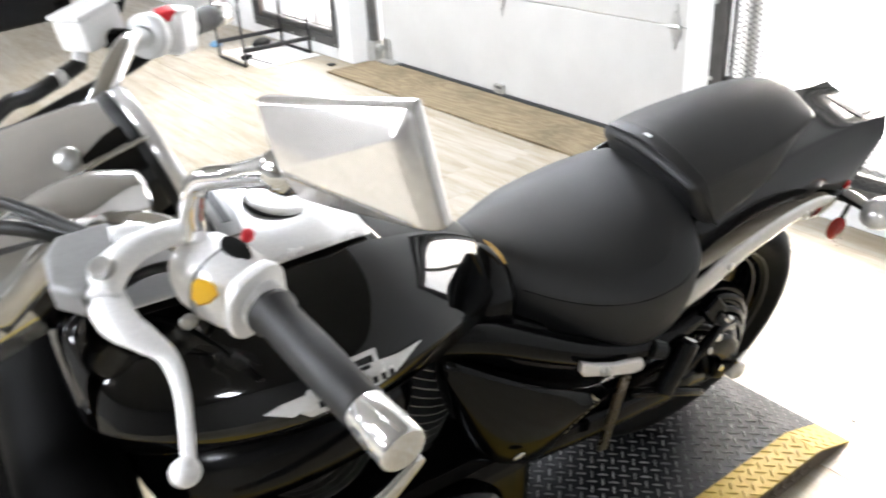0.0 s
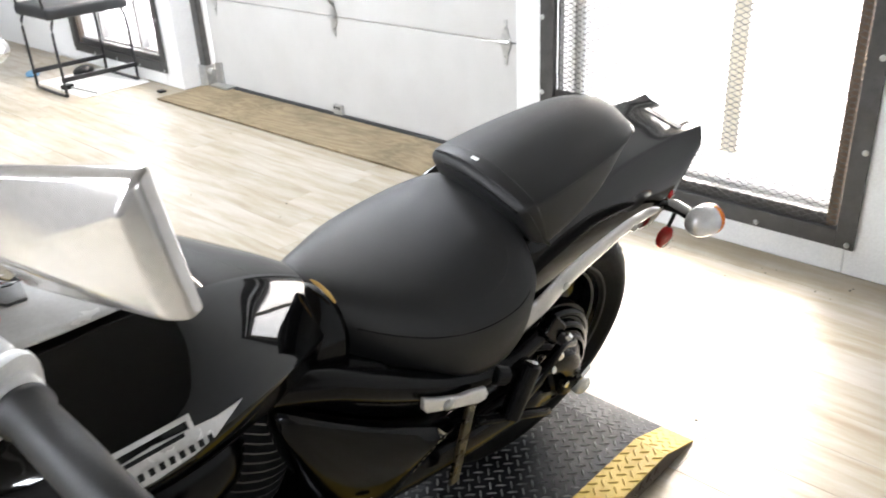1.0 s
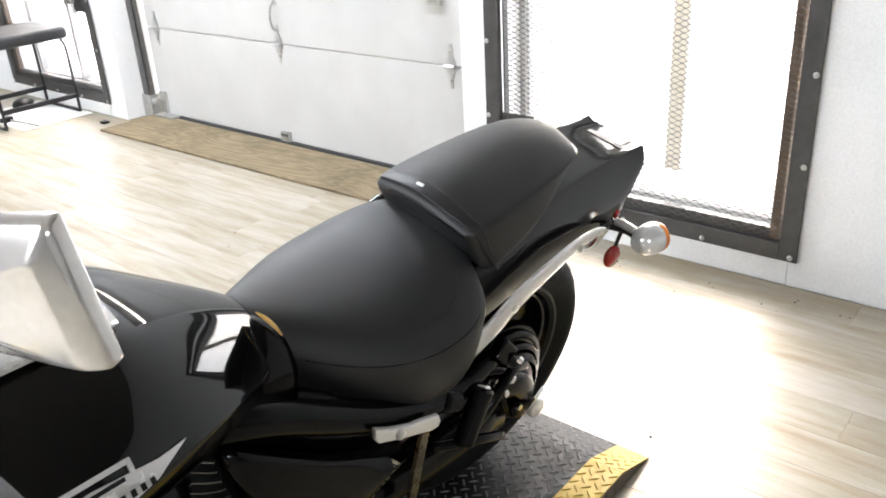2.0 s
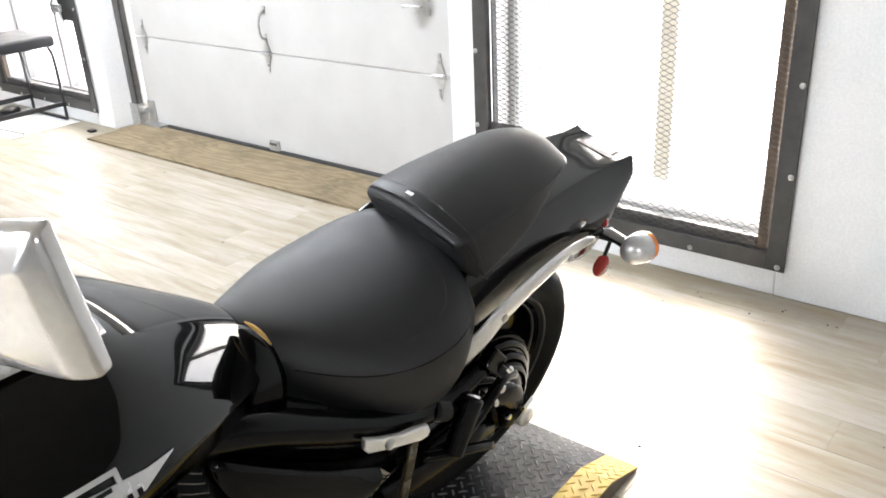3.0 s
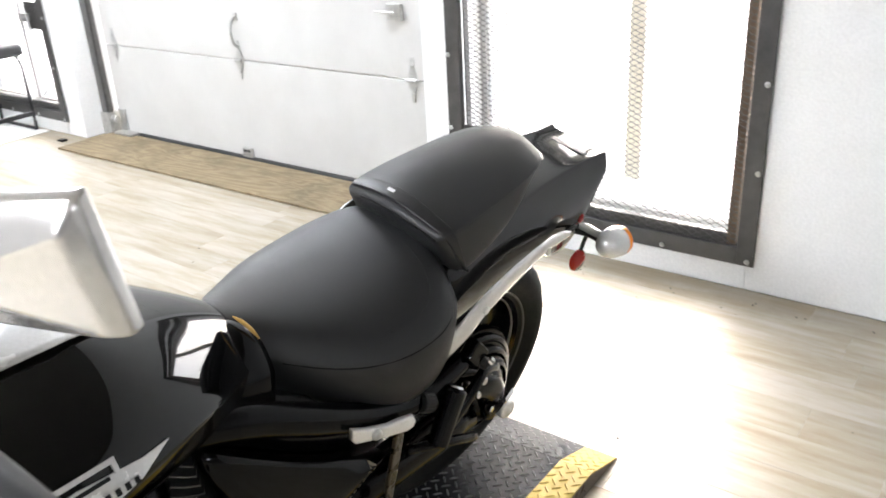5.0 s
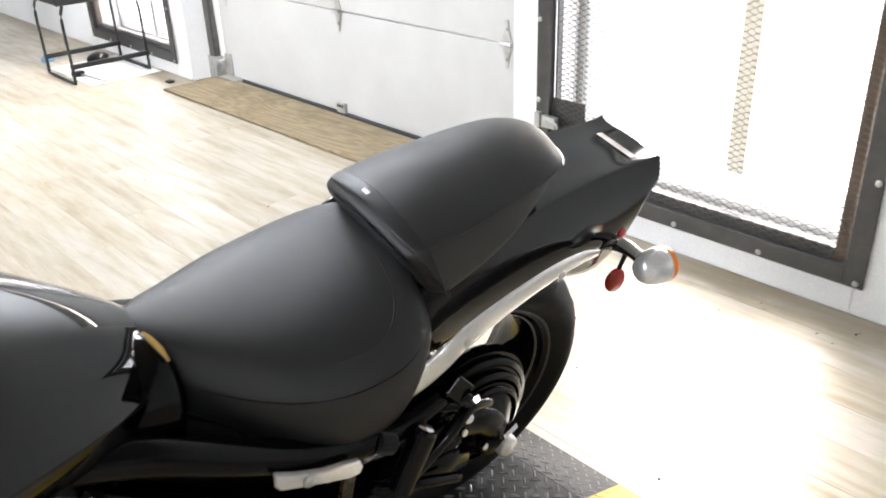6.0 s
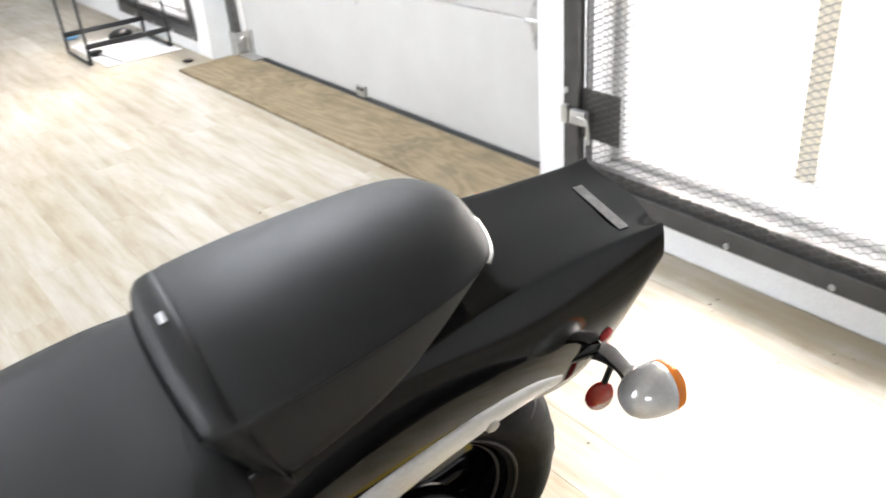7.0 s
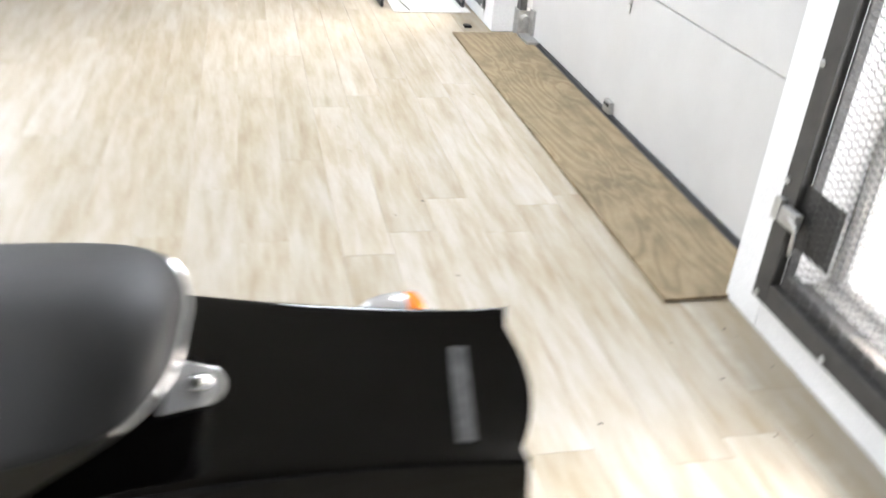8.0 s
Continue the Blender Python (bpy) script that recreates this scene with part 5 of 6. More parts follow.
# front end: fork, chrome nacelle with gauge, bars, controls, mirror
for s in (1, -1):
    part("fork_leg", tube([(1.70, s * 0.105, 0.432), (1.42, s * 0.112, 0.76), (1.20, s * 0.118, 1.02)], [0.028, 0.030, 0.028], 16, 6), SATIN, bike, smooth=True)
part("front_fender", turned(revolve([(0.335, -0.075), (0.350, -0.06), (0.355, 0.0), (0.350, 0.06), (0.335, 0.075), (0.33, 0.07), (0.345, 0.0), (0.33, -0.07), (0.335, -0.075)], 48), Matrix.Translation((1.70, 0, 0.432)) @ Euler((radians(-90), 0, 0)).to_matrix().to_4x4()), PAINT, bike, smooth=True)
nm, _ = along((0.957, 0.035, 1.114), (1.268, 0.065, 1.041))
COWL = [(0.074, 0.006), (0.080, 0.012), (0.088, 0.05), (0.100, 0.12), (0.112, 0.20), (0.115, 0.28), (0.108, 0.31), (0, 0.31)]
nacelle = part("headlight_nacelle", turned(revolve(COWL, 48), nm), POLISH, bike, "chrome headlight nacelle with a round gauge", smooth=True)
n_axis = nm.to_3x3() @ Vector((0, 0, 1))
n_left = Vector((0, 1, 0)) - n_axis * n_axis.y
n_left.normalize()
n_up = n_axis.cross(n_left)
if n_up.z < 0:
    n_up = -n_up


def on_cowl(s, deg, lift=0.0):
    """Point of the cowl at a length along its axis and an angle above its left side."""
    for (ra, sa), (rb, sb) in zip(COWL[1:], COWL[2:]):
        if s <= sb:
            r = ra + (rb - ra) * max(s - sa, 0) / (sb - sa)
            break
    return nm.translation + n_axis * s + (n_left * math.cos(radians(deg)) + n_up * math.sin(radians(deg))) * (r + lift)


def cowl_patch(lengths, low, high, lift, steps=12):
    """A thin panel that hugs the cowl; low and high give its angles at each length."""
    bm = bmesh.new()
    rows = [[[bm.verts.new(on_cowl(s, lo + (hi - lo) * k / steps, q)) for k in range(steps + 1)] for s, lo, hi in zip(lengths, low, high)] for q in (lift, -0.002)]
    for grid, flip in ((rows[0], 1), (rows[1], -1)):
        for u, v in zip(grid, grid[1:]):
            for k in range(steps):
                bm.faces.new((u[k], u[k + 1], v[k + 1], v[k])[::flip])
    bmesh.ops.recalc_face_normals(bm, faces=bm.faces[:])
    return bm


part("gauge_ring", turned(revolve([(0.074, 0.034), (0.0830, 0.028), (0.0850, 0.012), (0.0780, 0.008), (0.066, 0.006)], 48), nm), PLASTIC, nacelle, "black gauge bezel", smooth=True, sharp=50)
part("gauge_trim", turned(revolve([(0.0780, 0.012), (0.0822, 0.010), (0.0830, 0.004), (0.0822, -0.003), (0.0790, -0.0075), (0.0740, -0.0080), (0.0620, -0.0060), (0.0610, -0.002)], 48), nm), ALLOY, nacelle, "polished gauge ring", smooth=True)
part("gauge_barrel", cowl_patch((0.008, 0.03, 0.06, 0.10, 0.15, 0.20), (-120,) * 6, (40, 40, 40, 39, 38, 37), 0.0015, 24), PAINT, nacelle, "gloss black lower gauge barrel", smooth=True)
part("cowl_lip", tube([tuple(on_cowl(s, 42, 0.002)) for s in (0.006, 0.03, 0.06, 0.10, 0.15, 0.20)], 0.0032, 8, 5), CHROME, nacelle, smooth=True)
part("nacelle_slot", cowl_patch((0.014, 0.024, 0.045, 0.075), (47, 46, 45, 45), (53, 60, 57, 49), 0.0012), PAINT, nacelle, "black slot in the cowl", smooth=True)
part("gauge_face", turned(revolve([(0.068, 0.004), (0, 0.004)], 48), nm), PLASTIC, nacelle)
part("gauge_glass", turned(revolve([(0.069, -0.001), (0.04, -0.004), (0, -0.005)], 48), nm), PAINT, nacelle, smooth=True)
part("nacelle_bolt", turned(revolve([(0.0125, 0), (0.0125, 0.003), (0.009, 0.006), (0, 0.007)], 18), along(tuple(on_cowl(0.085, 53)), tuple(on_cowl(0.085, 53, 0.05)))[0]), ZINC, nacelle, smooth=True)
part("headlight", turned(revolve([(0.10, 0.312), (0.095, 0.33), (0.06, 0.345), (0, 0.35)], 40), nm), MIRROR, nacelle, smooth=True)

part("handlebar_riser", tube([(1.010, 0.198, 1.160), (1.05, 0.210, 1.172), (1.10, 0.225, 1.168), (1.17, 0.25, 1.135)], [0.032, 0.036, 0.036, 0.036], 18, 6), POLISH, bike, "thick chrome handlebar riser", smooth=True)
bar = part("handlebar", tube([(0.962, 0.445, 1.188), (0.985, 0.36, 1.192), (1.01, 0.28, 1.182), (1.06, 0.20, 1.150), (1.08, 0.10, 1.11), (1.05, 0.03, 1.12), (0.985, -0.02, 1.175), (0.954, -0.06, 1.193), (0.931, -0.10, 1.190), (0.905, -0.135, 1.176), (0.848, -0.195, 1.153)], 0.0135, 14, 6), CHROME, bike, "wide chrome handlebar", smooth=True)


def grip(a, b, side):
    m, h = along(a, b)
    g = part("grip", turned(revolve([(0.0165, 0.0), (0.0205, 0.002), (0.0205, 0.008), (0.0172, 0.012), (0.0178, 0.06), (0.0172, h - 0.046), (0.0165, h - 0.045), (0, h - 0.045)], 28), m), GRIP_RUBBER, bike, "black rubber grip", smooth=True)
    part("grip_end", turned(revolve([(0.0150, h - 0.047), (0.0172, h - 0.044), (0.0180, h - 0.020), (0.0180, h - 0.003), (0.0168, h - 0.0005), (0.0160, h), (0, h)], 28), m), POLISH, g, "chrome grip end", smooth=True)
    part("grip_collar", turned(revolve([(0.0165, -0.016), (0.0205, -0.014), (0.0205, -0.002), (0.0165, 0.0)], 28), m), SATIN_ALU, g, "silver grip collar", smooth=True)


grip((0.962, 0.445, 1.188), (0.936, 0.618, 1.188), 1)
grip((0.842, -0.200, 1.152), (0.762, -0.290, 1.120), -1)


def blob(points, scale, material, name, label, parent=bike, bevel=0.012):
    a, b = points
    m, h = along(a, b)
    bm = box(-scale[0], scale[0], -scale[1], scale[1], 0, h, bevel, 4)
    return part(name, turned(bm, m), material, parent, label, smooth=True)


def squircle(a, b, stations, seg=28):
    """Rounded-square body from a to b: stations of (share of the length, half width, half height)."""
    m, h = along(a, b)
    bm = bmesh.new()
    rings = []
    for f, u, v in stations:
        ring = []
        for k in range(seg):
            q = 2 * math.pi * k / seg
            c, d = math.cos(q), math.sin(q)
            ring.append(bm.verts.new((u * math.copysign(abs(c) ** 0.72, c), v * math.copysign(abs(d) ** 0.72, d), f * h)))
        rings.append(ring)
    for u, v in zip(rings, rings[1:]):
        for k in range(seg):
            bm.faces.new((u[k], u[(k + 1) % seg], v[(k + 1) % seg], v[k]))
    bm.faces.new(rings[0][::-1]), bm.faces.new(rings[-1])
    bmesh.ops.recalc_face_normals(bm, faces=bm.faces[:])
    return turned(bm, m)


TOWARDS = Vector((0.15, 0.62, 0.77)).normalized()


def button(centre, outline, thick, material, name, label, parent, turn=0.0, way=TOWARDS):
    """A small switch on the housing: a bevelled plate that faces the rider."""
    m, _ = along(centre, tuple(Vector(centre) + Vector(way) * 0.05))
    return part(name, turned(slab(outline, thick, thick * 0.3), m @ Euler((0, 0, radians(turn))).to_matrix().to_4x4()), material, parent, label, smooth=True, sharp=50)


housing = part("switch_housing", squircle((1.000, 0.362, 1.197), (0.9655, 0.436, 1.190), [(0, 0.016, 0.016), (0.06, 0.023, 0.024), (0.22, 0.029, 0.030), (0.5, 0.031, 0.031), (0.74, 0.0295, 0.030), (0.82, 0.0260, 0.026), (0.86, 0.0290, 0.029), (0.93, 0.0305, 0.030), (0.98, 0.0295, 0.029), (1.0, 0.024, 0.024)]), SATIN_ALU, bike, "silver cast switch housing", smooth=True, sharp=55)
part("housing_seam", squircle((0.9835, 0.3975, 1.1937), (0.9828, 0.399, 1.1935), [(0, 0.0331, 0.0316), (1, 0.0331, 0.0316)]), GREY_PLASTIC, housing, smooth=True)
button((1.0040, 0.4275, 1.2125), [(-0.0085, 0.0085), (0.0, 0.0105), (0.0085, 0.0080), (0.0095, 0.0), (0.004, -0.0085), (-0.001, -0.0105), (-0.007, -0.005), (-0.0095, 0.002)], 0.008, SWITCH_YELLOW, "turn_switch", "yellow switch button", housing, 200)
OVAL = [(0.0145 * math.cos(2 * math.pi * k / 20), 0.0085 * math.sin(2 * math.pi * k / 20)) for k in range(20)]
button((0.9690, 0.4030, 1.2190), OVAL, 0.007, PLASTIC, "dimmer_switch", "black oval rocker switch", housing, 100, (-0.1, 0.35, 0.93))
button((0.9560, 0.3915, 1.2195), [(0.36 * x, 0.62 * y) for x, y in OVAL], 0.008, SWITCH_RED, "horn_switch", "red switch", housing, 60, (-0.3, 0.3, 0.9))
part("clamp_screw", rod((1.016, 0.412, 1.178), (1.022, 0.420, 1.182), 0.006, 12), ZINC, housing)
perch = part("lever_perch", tube([(0.986, 0.366, 1.222), (1.008, 0.370, 1.232), (1.036, 0.382, 1.238), (1.060, 0.398, 1.236), (1.072, 0.420, 1.230)], [0.012, 0.013, 0.013, 0.015, 0.013], 16, 6, (1.0, 0.75)), SATIN_ALU, bike, "silver clutch lever perch", smooth=True)
part("perch_bridge", tube([(1.020, 0.372, 1.236), (1.032, 0.366, 1.242), (1.050, 0.364, 1.244)], [0.010, 0.009, 0.008], 12, 5, (1.0, 0.6)), SATIN_ALU, perch, smooth=True)
part("pivot_bolt", rod((1.064, 0.404, 1.243), (1.0655, 0.406, 1.2505), 0.010, 18), ZINC, perch, "bright pivot bolt", smooth=False)
part("perch_cover", turned(slab([(1.081, 0.343), (1.042, 0.344), (1.036, 0.358), (1.044, 0.400), (1.058, 0.416), (1.080, 0.424), (1.096, 0.404), (1.094, 0.364)], 0.024, 0.006, 3), Matrix.Translation((0.006, -0.006, 1.2165))), GREY_PLASTIC, perch, "grey cover on the perch", smooth=True, sharp=60)
lever = part("clutch_lever", tube([(1.066, 0.404, 1.228), (1.069, 0.424, 1.227), (1.066, 0.444, 1.223), (1.055, 0.462, 1.217), (1.046, 0.477, 1.210), (1.0455, 0.500, 1.201), (1.052, 0.526, 1.188), (1.0585, 0.543, 1.176)], [0.010, 0.0130, 0.0130, 0.0098, 0.0066, 0.0050, 0.0046, 0.0046], 14, 8, (1.1, 0.62)), SATIN_ALU, bike, "silver clutch lever with a ball end", smooth=True)
part("lever_ball", turned(revolve([(0, -0.0105)] + [(0.0105 * math.cos(a), 0.0105 * math.sin(a)) for a in [radians(-75 + 15 * k) for k in range(11)]] + [(0, 0.0105)], 20), Matrix.Translation((1.0625, 0.547, 1.172))), SATIN_ALU, lever, smooth=True)
part("clutch_cable_end", rod((1.074, 0.372, 1.232), (1.088, 0.352, 1.226), 0.007, 12), ZINC, perch)

# left mirror, seen from its polished back
stem = part("mirror_stem", tube([(0.992, 0.374, 1.222), (0.988, 0.375, 1.255), (0.978, 0.383, 1.278), (0.960, 0.420, 1.297), (0.948, 0.455, 1.316), (0.942, 0.475, 1.326)], [0.011, 0.010, 0.0095, 0.0095, 0.012, 0.014], 14, 6), CHROME, bike, "chrome mirror stem", smooth=True)
part("stem_ball", turned(revolve([(0, -0.017)] + [(0.017 * math.cos(a), 0.017 * math.sin(a)) for a in [radians(-75 + 15 * k) for k in range(11)]] + [(0, 0.017)], 18), Matrix.Translation((0.942, 0.476, 1.326))), CHROME, stem, smooth=True)


def mirror_shell():
    """A wedge: an upper and a lower facet that meet in a ridge, with a bright outer rim."""
    a, b, c, d = (Vector(p) for p in ((0.950, 0.474, 1.382), (0.895, 0.578, 1.411), (0.893, 0.606, 1.343), (0.938, 0.496, 1.316)))
    n = (b - a).cross(d - a).normalized()
    if n.x > 0:
        n = -n
    mid = [a, b, c, d]
    cen = (a + b + c + d) / 4
    bm = bmesh.new()
    A0, B0, C0, D0 = (bm.verts.new(p - n * 0.005) for p in mid)
    front = [bm.verts.new(p + n * 0.006) for p in mid]
    L = bm.verts.new(a * 0.42 + d * 0.58 + (b - a) * 0.10 - n * 0.019)
    Q = bm.verts.new(b + (a - b) * 0.10 + (c - b) * 0.20 - n * 0.013)
    C1 = bm.verts.new(c + (d - c) * 0.10 + (b - c) * 0.05 - n * 0.012)
    for f in ((A0, B0, Q, L), (L, Q, C1), (L, C1, D0), (B0, C0, C1, Q), (C0, D0, C1), (A0, L, D0)):
        bm.faces.new(f)
    ring = [A0, B0, C0, D0]
    for k in range(4):
        bm.faces.new((ring[k], ring[(k + 1) % 4], front[(k + 1) % 4], front[k]))
    bm.faces.new(front[::-1])
    bmesh.ops.recalc_face_normals(bm, faces=bm.faces[:])
    bmesh.ops.bevel(bm, geom=bm.edges[:], offset=0.0035, segments=3, profile=0.6, affect="EDGES")
    sh = part("mirror_shell", bm, MIRROR_BACK, stem, "polished wedge-shaped mirror shell", smooth=True, sharp=38)
    bm = bmesh.new()
    bm.faces.new([bm.verts.new(p + (cen - p) * 0.10 + n * 0.0075) for p in mid])
    part("mirror_glass", bm, MIRROR, sh)


mirror_shell()

# right side controls
rs = blob(((0.845, -0.198, 1.152), (0.880, -0.160, 1.166)), (0.024, 0.030), SATIN_ALU, "right_switch_housing", "silver right switch housing")
part("kill_switch", turned(box(-0.013, 0.013, -0.012, 0.012, 0, 0.014, 0.004, 3), along((0.871, -0.168, 1.180), (0.872, -0.168, 1.196))[0]), SWITCH_RED, rs, "red stop switch", smooth=True)
part("start_button", turned(revolve([(0.010, 0), (0.010, 0.006), (0, 0.007)], 14), along((0.868, -0.166, 1.140), (0.862, -0.152, 1.134))[0]), PLASTIC, rs)
part("lever_clamp", turned(revolve([(0.014, 0.0), (0.027, 0.001), (0.029, 0.006), (0.029, 0.018), (0.026, 0.022), (0.014, 0.023)], 28), along((0.912, -0.127, 1.181), (0.884, -0.156, 1.168))[0]), SATIN_ALU, bike, "silver brake lever clamp", smooth=True)
RES = Matrix.Translation((0.966, -0.170, 1.194)) @ Euler((radians(8), 0, radians(34))).to_matrix().to_4x4()
res = part("brake_reservoir", turned(box(-0.034, 0.034, -0.026, 0.026, -0.024, 0.018, 0.007, 3), RES), SATIN_ALU, bike, "silver brake fluid reservoir", smooth=False)
part("reservoir_lid", turned(box(-0.036, 0.036, -0.028, 0.028, 0.018, 0.024, 0.0025, 2), RES), SATIN_ALU, res)
part("reservoir_neck", rod((0.955, -0.158, 1.178), (0.91, -0.135, 1.174), 0.013, 14), SATIN, res)
part("hose_union", rod((0.985, -0.170, 1.172), (0.992, -0.168, 1.146), 0.010, 14), SATIN_ALU, res)
part("brake_hose", tube([(0.990, -0.168, 1.148), (1.056, -0.12, 1.145), (1.097, -0.08, 1.154), (1.17, -0.01, 1.12), (1.22, 0.03, 1.0)], 0.0100, 12, 8), PLASTIC, bike, "black brake hose", smooth=True)
part("throttle_cable", tube([(0.900, -0.150, 1.150), (0.960, -0.135, 1.135), (1.050, -0.095, 1.128), (1.120, -0.045, 1.125), (1.18, 0.0, 1.08), (1.21, 0.03, 0.98)], 0.0080, 10, 8), PLASTIC, bike, "black throttle cable", smooth=True)
part("hose_sleeve", rod((1.016, -0.150, 1.1455), (1.030, -0.140, 1.145), 0.0112, 12), ZINC, bike)
part("brake_lever", tube([(0.935, -0.145, 1.150), (0.915, -0.20, 1.140), (0.865, -0.262, 1.120), (0.81, -0.315, 1.10)], [0.012, 0.010, 0.008, 0.008], 10, 6), SATIN, bike, smooth=True)
for pts, r in (([(1.060, 0.34, 1.230), (1.077, 0.30, 1.222), (1.10, 0.25, 1.215), (1.13, 0.20, 1.20), (1.18, 0.20, 1.15), (1.17, 0.10, 0.98)], 0.0055), ([(1.06, 0.34, 1.215), (1.11, 0.30, 1.232), (1.16, 0.24, 1.20), (1.19, 0.15, 1.05)], 0.006),
               ([(0.99, 0.36, 1.175), (1.00, 0.25, 1.11), (1.02, 0.14, 1.03), (1.06, 0.08, 0.97)], 0.006),
               ([(0.97, -0.10, 1.06), (0.93, 0.02, 1.025), (0.93, 0.12, 1.01), (0.99, 0.19, 1.04)], 0.006)):
    part("control_cable", tube(pts, r, 8, 8), PLASTIC, bike, smooth=True)


# ---------------------------------------------------------------- chairs and small things by the far window
def bar_chair(m, label):
    t = thing("bar_chair", m, label, "chair", "tall chairs")
    w, d, h = 0.49, 0.43, 0.48
    for x in (0, w):
        for y in (0, d):
            part("leg", tube([(x, y, 0.10), (x, y, 0.4), (x + (0.02 if x == 0 else -0.02), y, h)], 0.0095, 8, 4), BLACK_METAL, t, smooth=True)
    for y in (0, d):
        part("sled_bar", tube([(0.0, y, 0.012), (0.0, y, 0.06), (0.0, y, 0.10)], 0.010, 8, 3), BLACK_METAL, t, smooth=True)
        part("sled_bar", tube([(w, y, 0.012), (w, y, 0.06), (w, y, 0.10)], 0.010, 8, 3), BLACK_METAL, t, smooth=True)
        part("stretcher", box(-0.01, w + 0.01, y - 0.012, y + 0.012, 0.10, 0.128, 0.003), BLACK_METAL, t)
    part("foot_rail", tube([(0.0, 0.0, 0.012), (-0.005, d * 0.3, 0.012), (0.0, d, 0.012)], 0.010, 8, 4), BLACK_METAL, t, smooth=True)
    part("foot_rail", tube([(w, 0.0, 0.012), (w, d, 0.012)], 0.010, 8, 4), BLACK_METAL, t, smooth=True)
    part("seat", box(-0.02, w + 0.03, -0.02, d + 0.02, h, h + 0.075, 0.03, 4), CHAIR_VINYL, t, "charcoal vinyl seat cushion", smooth=True)
    part("backrest", box(-0.04, 0.02, -0.02, d + 0.02, h + 0.20, h + 0.48, 0.025, 4), CHAIR_VINYL, t, "charcoal vinyl backrest", smooth=True)
    for y in (0.02, d - 0.02):
        part("back_post", tube([(0.0, y, h), (-0.02, y, h + 0.15), (-0.03, y, h + 0.30)], 0.0095, 8, 4), BLACK_METAL, t, smooth=True)
    return t


bar_chair(pose(2.475, 5.575, 0), "tall black metal chair with a charcoal cushion beside the window")
bar_chair(pose(1.62, 8.75, 0, 0, 0, 20), "tall black chair far down the showroom")

mat_ob = part("floor_mat", box(2.53, 2.99, 5.47, 6.15, 0.002, 0.006, 0.001, 1), PAPER)
tagged(mat_ob, "flat white mat on the floor under the chair", "mat")
brush = thing("brush", pose(2.62, 5.46, 0.008, 0, 0, 12), "thin grey handle lying on the floor", "brush")
part("handle", rod((0, 0, 0.010), (0.03, 0.30, 0.010), 0.007, 8), ZINC, brush)
part("head", box(-0.02, 0.05, 0.29, 0.34, 0.0, 0.03, 0.006), PLASTIC, brush)
tagged(part("black_pouch", turned(loft([(0, [(0, 0.05), (0.05, 0.04), (0.06, 0.0), (0, 0.0)]), (0.10, [(0, 0.07), (0.06, 0.055), (0.07, 0.0), (0, 0.0)]), (0.2, [(0, 0.04), (0.04, 0.03), (0.05, 0.0), (0, 0.0)])]), pose(2.76, 6.02, 0.006, 0, 0, 40)), PLASTIC, smooth=True, subsurf=2), "small black pouch on the white mat", "pouch")
tagged(part("blue_cloth", turned(loft([(0, [(0, 0.015), (0.03, 0.015), (0.05, 0.0), (0, 0.0)]), (0.09, [(0, 0.045), (0.04, 0.03), (0.06, 0.0), (0, 0.0)]), (0.19, [(0, 0.012), (0.03, 0.010), (0.04, 0.0), (0, 0.0)])]), pose(2.58, 6.32, 0.001, 0, 0, 70)), BLUE, smooth=True, subsurf=2), "crumpled blue cloth on the floor", "cloth")
door_stop = part("door_stop", box(2.88, 2.92, 5.15, 5.20, 0.001, 0.014, 0.004), PLASTIC)
tagged(door_stop, "small black scrap by the plywood board", "scrap")


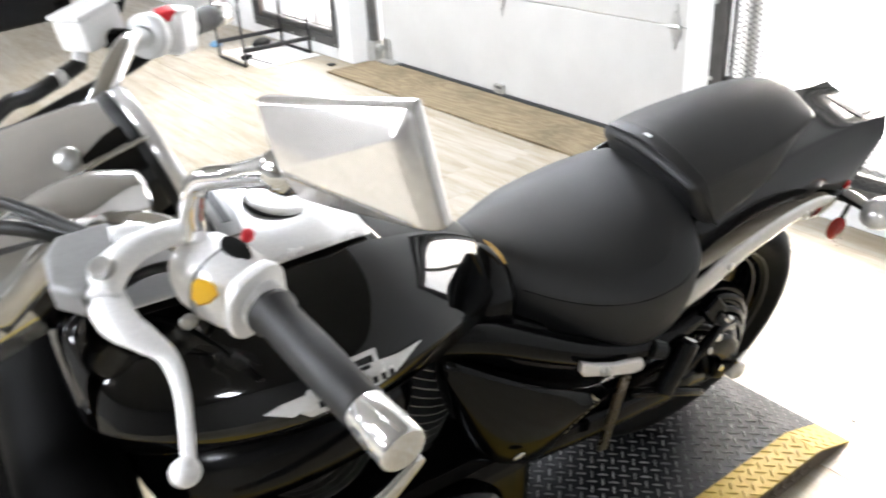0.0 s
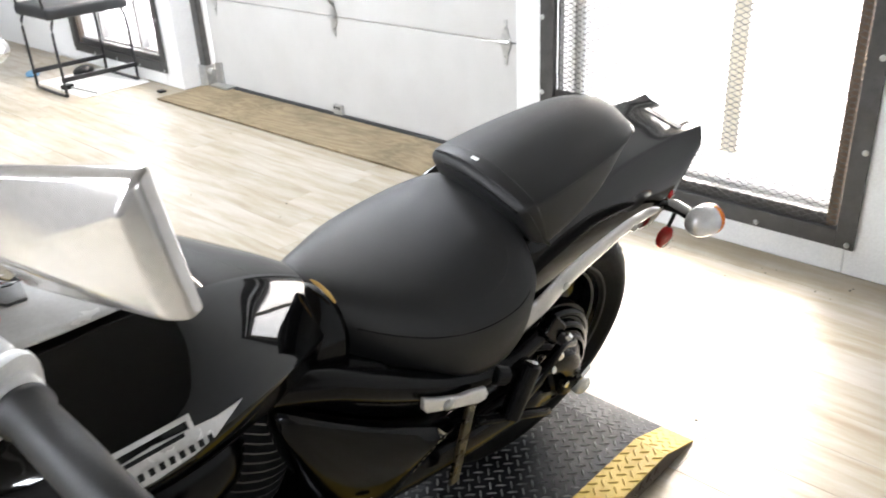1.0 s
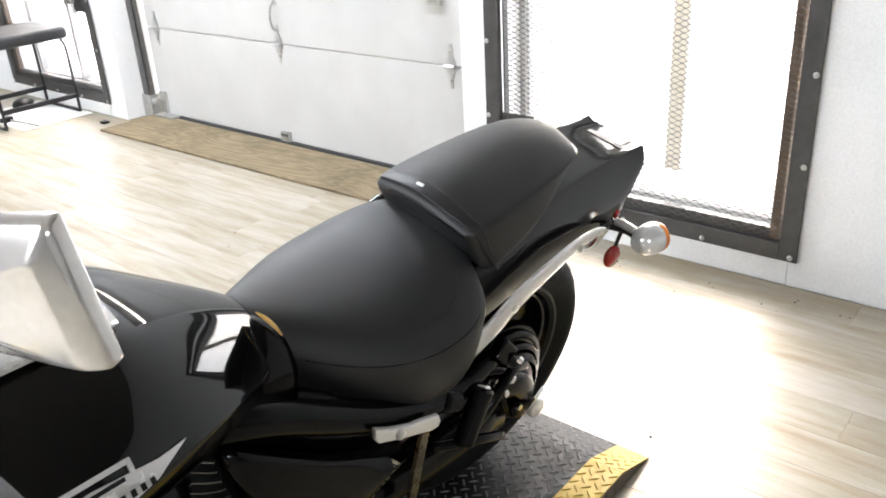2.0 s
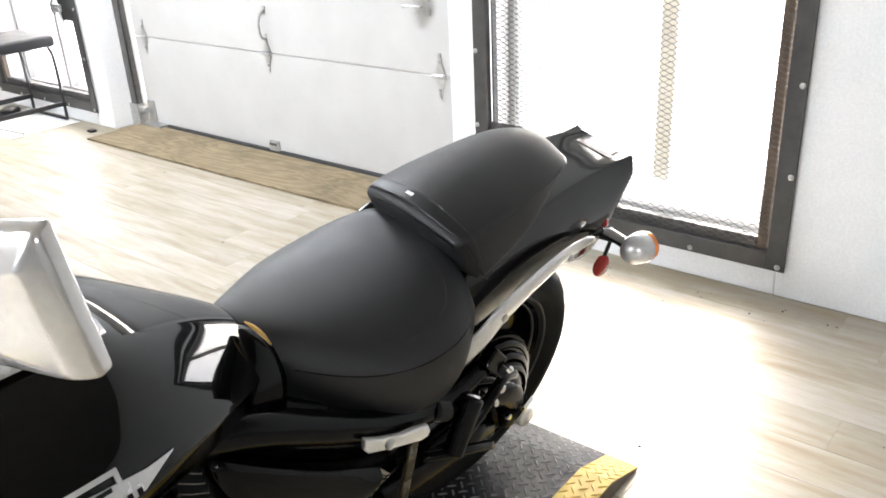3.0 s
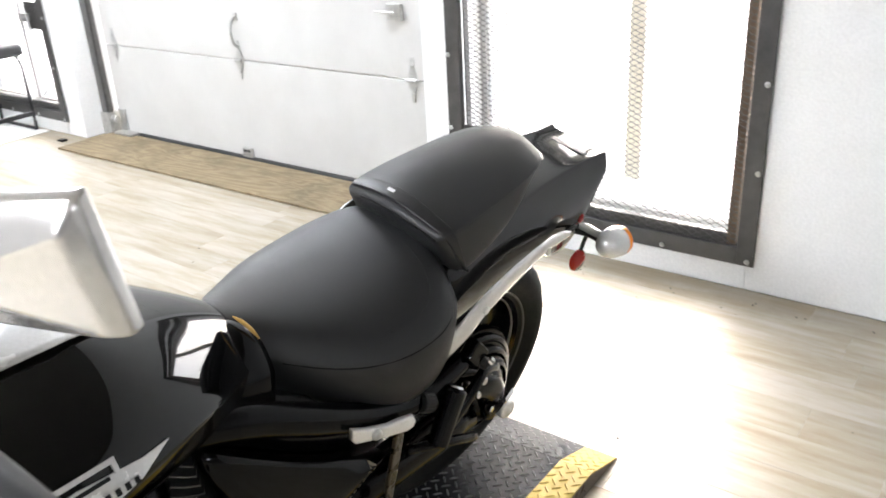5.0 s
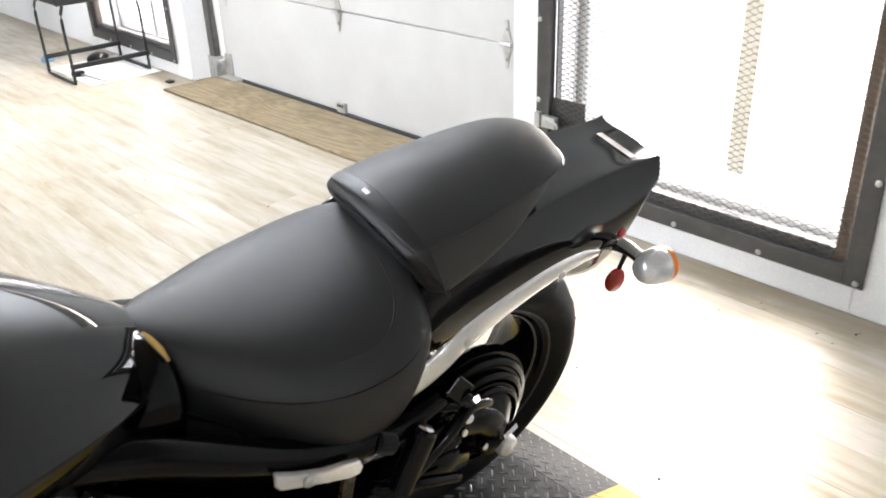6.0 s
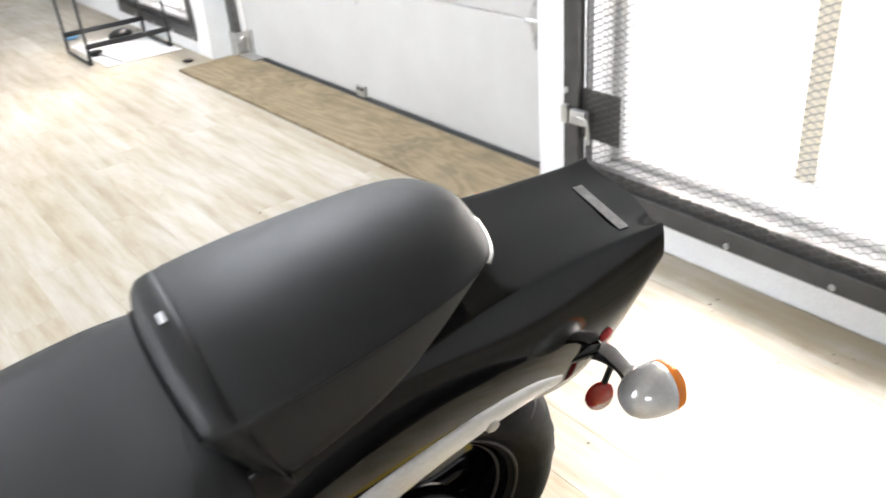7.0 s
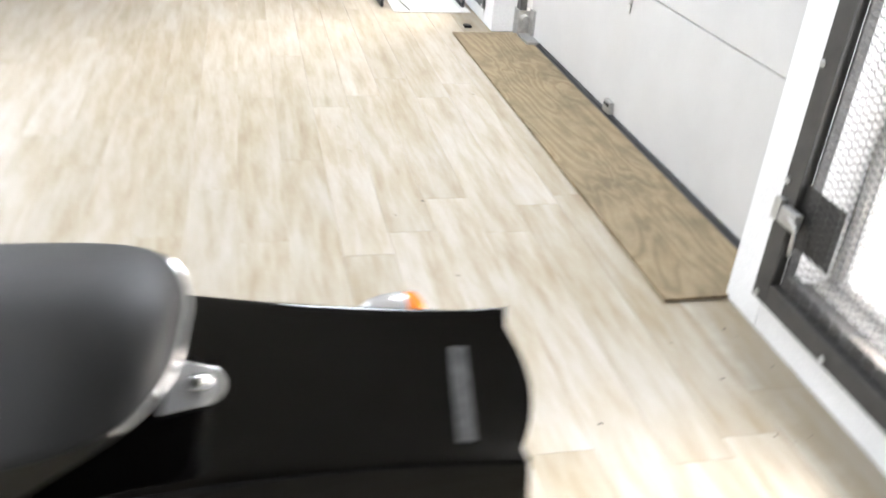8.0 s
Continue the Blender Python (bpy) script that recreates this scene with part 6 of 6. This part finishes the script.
# parked machines further back: only their wheels come into view
def parked_motorcycle(m, label, silver):
    t = thing("parked_motorcycle", m, label, "motorcycle", "parked motorcycles")
    for x, r, w in ((0.0, 0.325, 0.18), (1.55, 0.325, 0.13)):
        up = Matrix.Translation((x, 0, r)) @ Euler((radians(-90), 0, 0)).to_matrix().to_4x4()
        wh = part("wheel", turned(revolve([(0.232, w * 0.36), (0.215, w * 0.3), (0.212, 0), (0.215, -w * 0.3), (0.232, -w * 0.36)], 48), up), silver, t, "silver cast wheel", smooth=True)
        part("tyre", turned(revolve([(0.226, w * 0.36), (0.262, w * 0.49), (r - 0.03, w * 0.48), (r - 0.006, w * 0.3), (r, 0), (r - 0.006, -w * 0.3), (r - 0.03, -w * 0.48), (0.262, -w * 0.49), (0.226, -w * 0.36)], 48), up), RUBBER, wh, smooth=True)
        part("hub", turned(revolve([(0, 0.07), (0.05, 0.065), (0.05, -0.065), (0, -0.07)], 20), up), silver, wh)
        for k in range(9):
            a = 2 * math.pi * k / 9
            part("spoke", turned(tube([(0.04 * math.cos(a), 0.04 * math.sin(a), 0.02), (0.13 * math.cos(a + 0.1), 0.13 * math.sin(a + 0.1), 0.03), (0.215 * math.cos(a), 0.215 * math.sin(a), 0.02)], [0.011, 0.009, 0.010], 8, 4), up), silver, wh, smooth=True)
    part("fork", tube([(1.55, 0.09, 0.325), (1.2, 0.1, 0.95)], 0.026, 12, 3), SATIN, t, smooth=True)
    part("fork", tube([(1.55, -0.09, 0.325), (1.2, -0.1, 0.95)], 0.026, 12, 3), SATIN, t, smooth=True)
    part("body", loft([(-0.25, [(0, 0.80), (0.07, 0.79), (0.09, 0.72), (0, 0.70)]), (0.2, [(0, 0.76), (0.13, 0.74), (0.15, 0.62), (0, 0.58)]), (0.6, [(0, 0.80), (0.14, 0.78), (0.16, 0.64), (0, 0.60)]), (0.9, [(0, 0.95), (0.17, 0.92), (0.2, 0.78), (0, 0.72)]), (1.15, [(0, 0.95), (0.12, 0.92), (0.14, 0.82), (0, 0.78)])]), PAINT, t, "gloss black bodywork", smooth=True, subsurf=2)
    part("engine", box(0.4, 0.95, -0.17, 0.17, 0.2, 0.62, 0.05, 3), SATIN, t)
    part("swingarm", tube([(0.5, 0.13, 0.36), (0.0, 0.13, 0.325)], 0.025, 10, 3), SATIN, t, smooth=True)
    part("handlebar", tube([(1.0, 0.38, 1.05), (1.1, 0.2, 1.08), (1.15, 0, 1.0), (1.1, -0.2, 1.08), (1.0, -0.38, 1.05)], 0.012, 10, 5), CHROME, t, smooth=True)
    return t


parked_motorcycle(pose(0.46, 5.80, 0.0, -2, 0, 188), "parked black motorcycle with silver cast wheels", SATIN_ALU)
parked_motorcycle(pose(2.12, 7.75, 0.0, -2, 0, 200), "parked black motorcycle far down the showroom", SATIN)


# ---------------------------------------------------------------- floor boards
floor = part("floor", box(ROOM_X0, WX + 0.19, ROOM_Y0, ROOM_Y1, -0.05, -0.0045), SUBFLOOR)
tagged(floor, "pale limed-oak vinyl plank floor", "floor", kind="structure")
BW, BL, GAP = 0.152, 1.22, 0.0007


def board_mesh(length):
    hx, hy, e = (BW - GAP) / 2, (length - GAP) / 2, 0.0005
    v = [(-hx, -hy, -0.0045), (hx, -hy, -0.0045), (hx, hy, -0.0045), (-hx, hy, -0.0045), (-hx, -hy, -e), (hx, -hy, -e), (hx, hy, -e), (-hx, hy, -e),
         (-hx + e, -hy + e, 0), (hx - e, -hy + e, 0), (hx - e, hy - e, 0), (-hx + e, hy - e, 0)]
    f = [(0, 1, 5, 4), (1, 2, 6, 5), (2, 3, 7, 6), (3, 0, 4, 7), (4, 5, 9, 8), (5, 6, 10, 9), (6, 7, 11, 10), (7, 4, 8, 11), (8, 9, 10, 11)]
    return v, f


bv, bf = board_mesh(BL)
board = bpy.data.meshes.new("plank")
board.from_pydata(bv, [], bf)
board.materials.append(PLANK)
far_v, far_f = [], []
rng = random.Random(5)
rows = int((WX - ROOM_X0) / BW) + 1
for r in range(rows):
    x = WX - BW / 2 - r * BW
    y = ROOM_Y0 - rng.random() * BL
    while y < ROOM_Y1:
        c = y + BL / 2
        near = 0.0 < x and -0.2 < c < 7.6
        if near:
            ob = new("plank", board)
            ob.location = (x, c, 0)
            ob.parent = floor
        else:
            k = len(far_v)
            far_v += [(x + a, c + b, z) for a, b, z in bv]
            far_f += [tuple(k + q for q in f) for f in bf]
        y += BL
me = bpy.data.meshes.new("plank_field")
me.from_pydata(far_v, [], far_f)
me.materials.append(PLANK_FAR)
field = new("plank_field", me)
field.parent = floor
tagged(field, "more pale oak vinyl planks", kind="stuff")
# specks of dirt on the boards
specks = thing("floor_grit", pose(0, 0, 0), "dark grit specks scattered on the floor boards", "grit", kind="stuff")
bm = bmesh.new()
for x, y in [(2.0, 1.024), (2.27, 0.936), (2.972, 2.079), (2.816, 2.05)] + [(rng.uniform(1.9, 2.93), rng.uniform(-0.3, 5.2)) for _ in range(26)] + [(rng.uniform(2.80, 2.95), rng.uniform(0.2, 2.3)) for _ in range(16)]:
    s = rng.uniform(0.002, 0.0045)
    got = bmesh.ops.create_icosphere(bm, subdivisions=1, radius=s)
    bmesh.ops.scale(bm, verts=got["verts"], vec=(1, rng.uniform(0.6, 1.4), 0.4))
    bmesh.ops.translate(bm, verts=got["verts"], vec=(x, y, s * 0.3))
part("grit", bm, PLASTIC, specks)
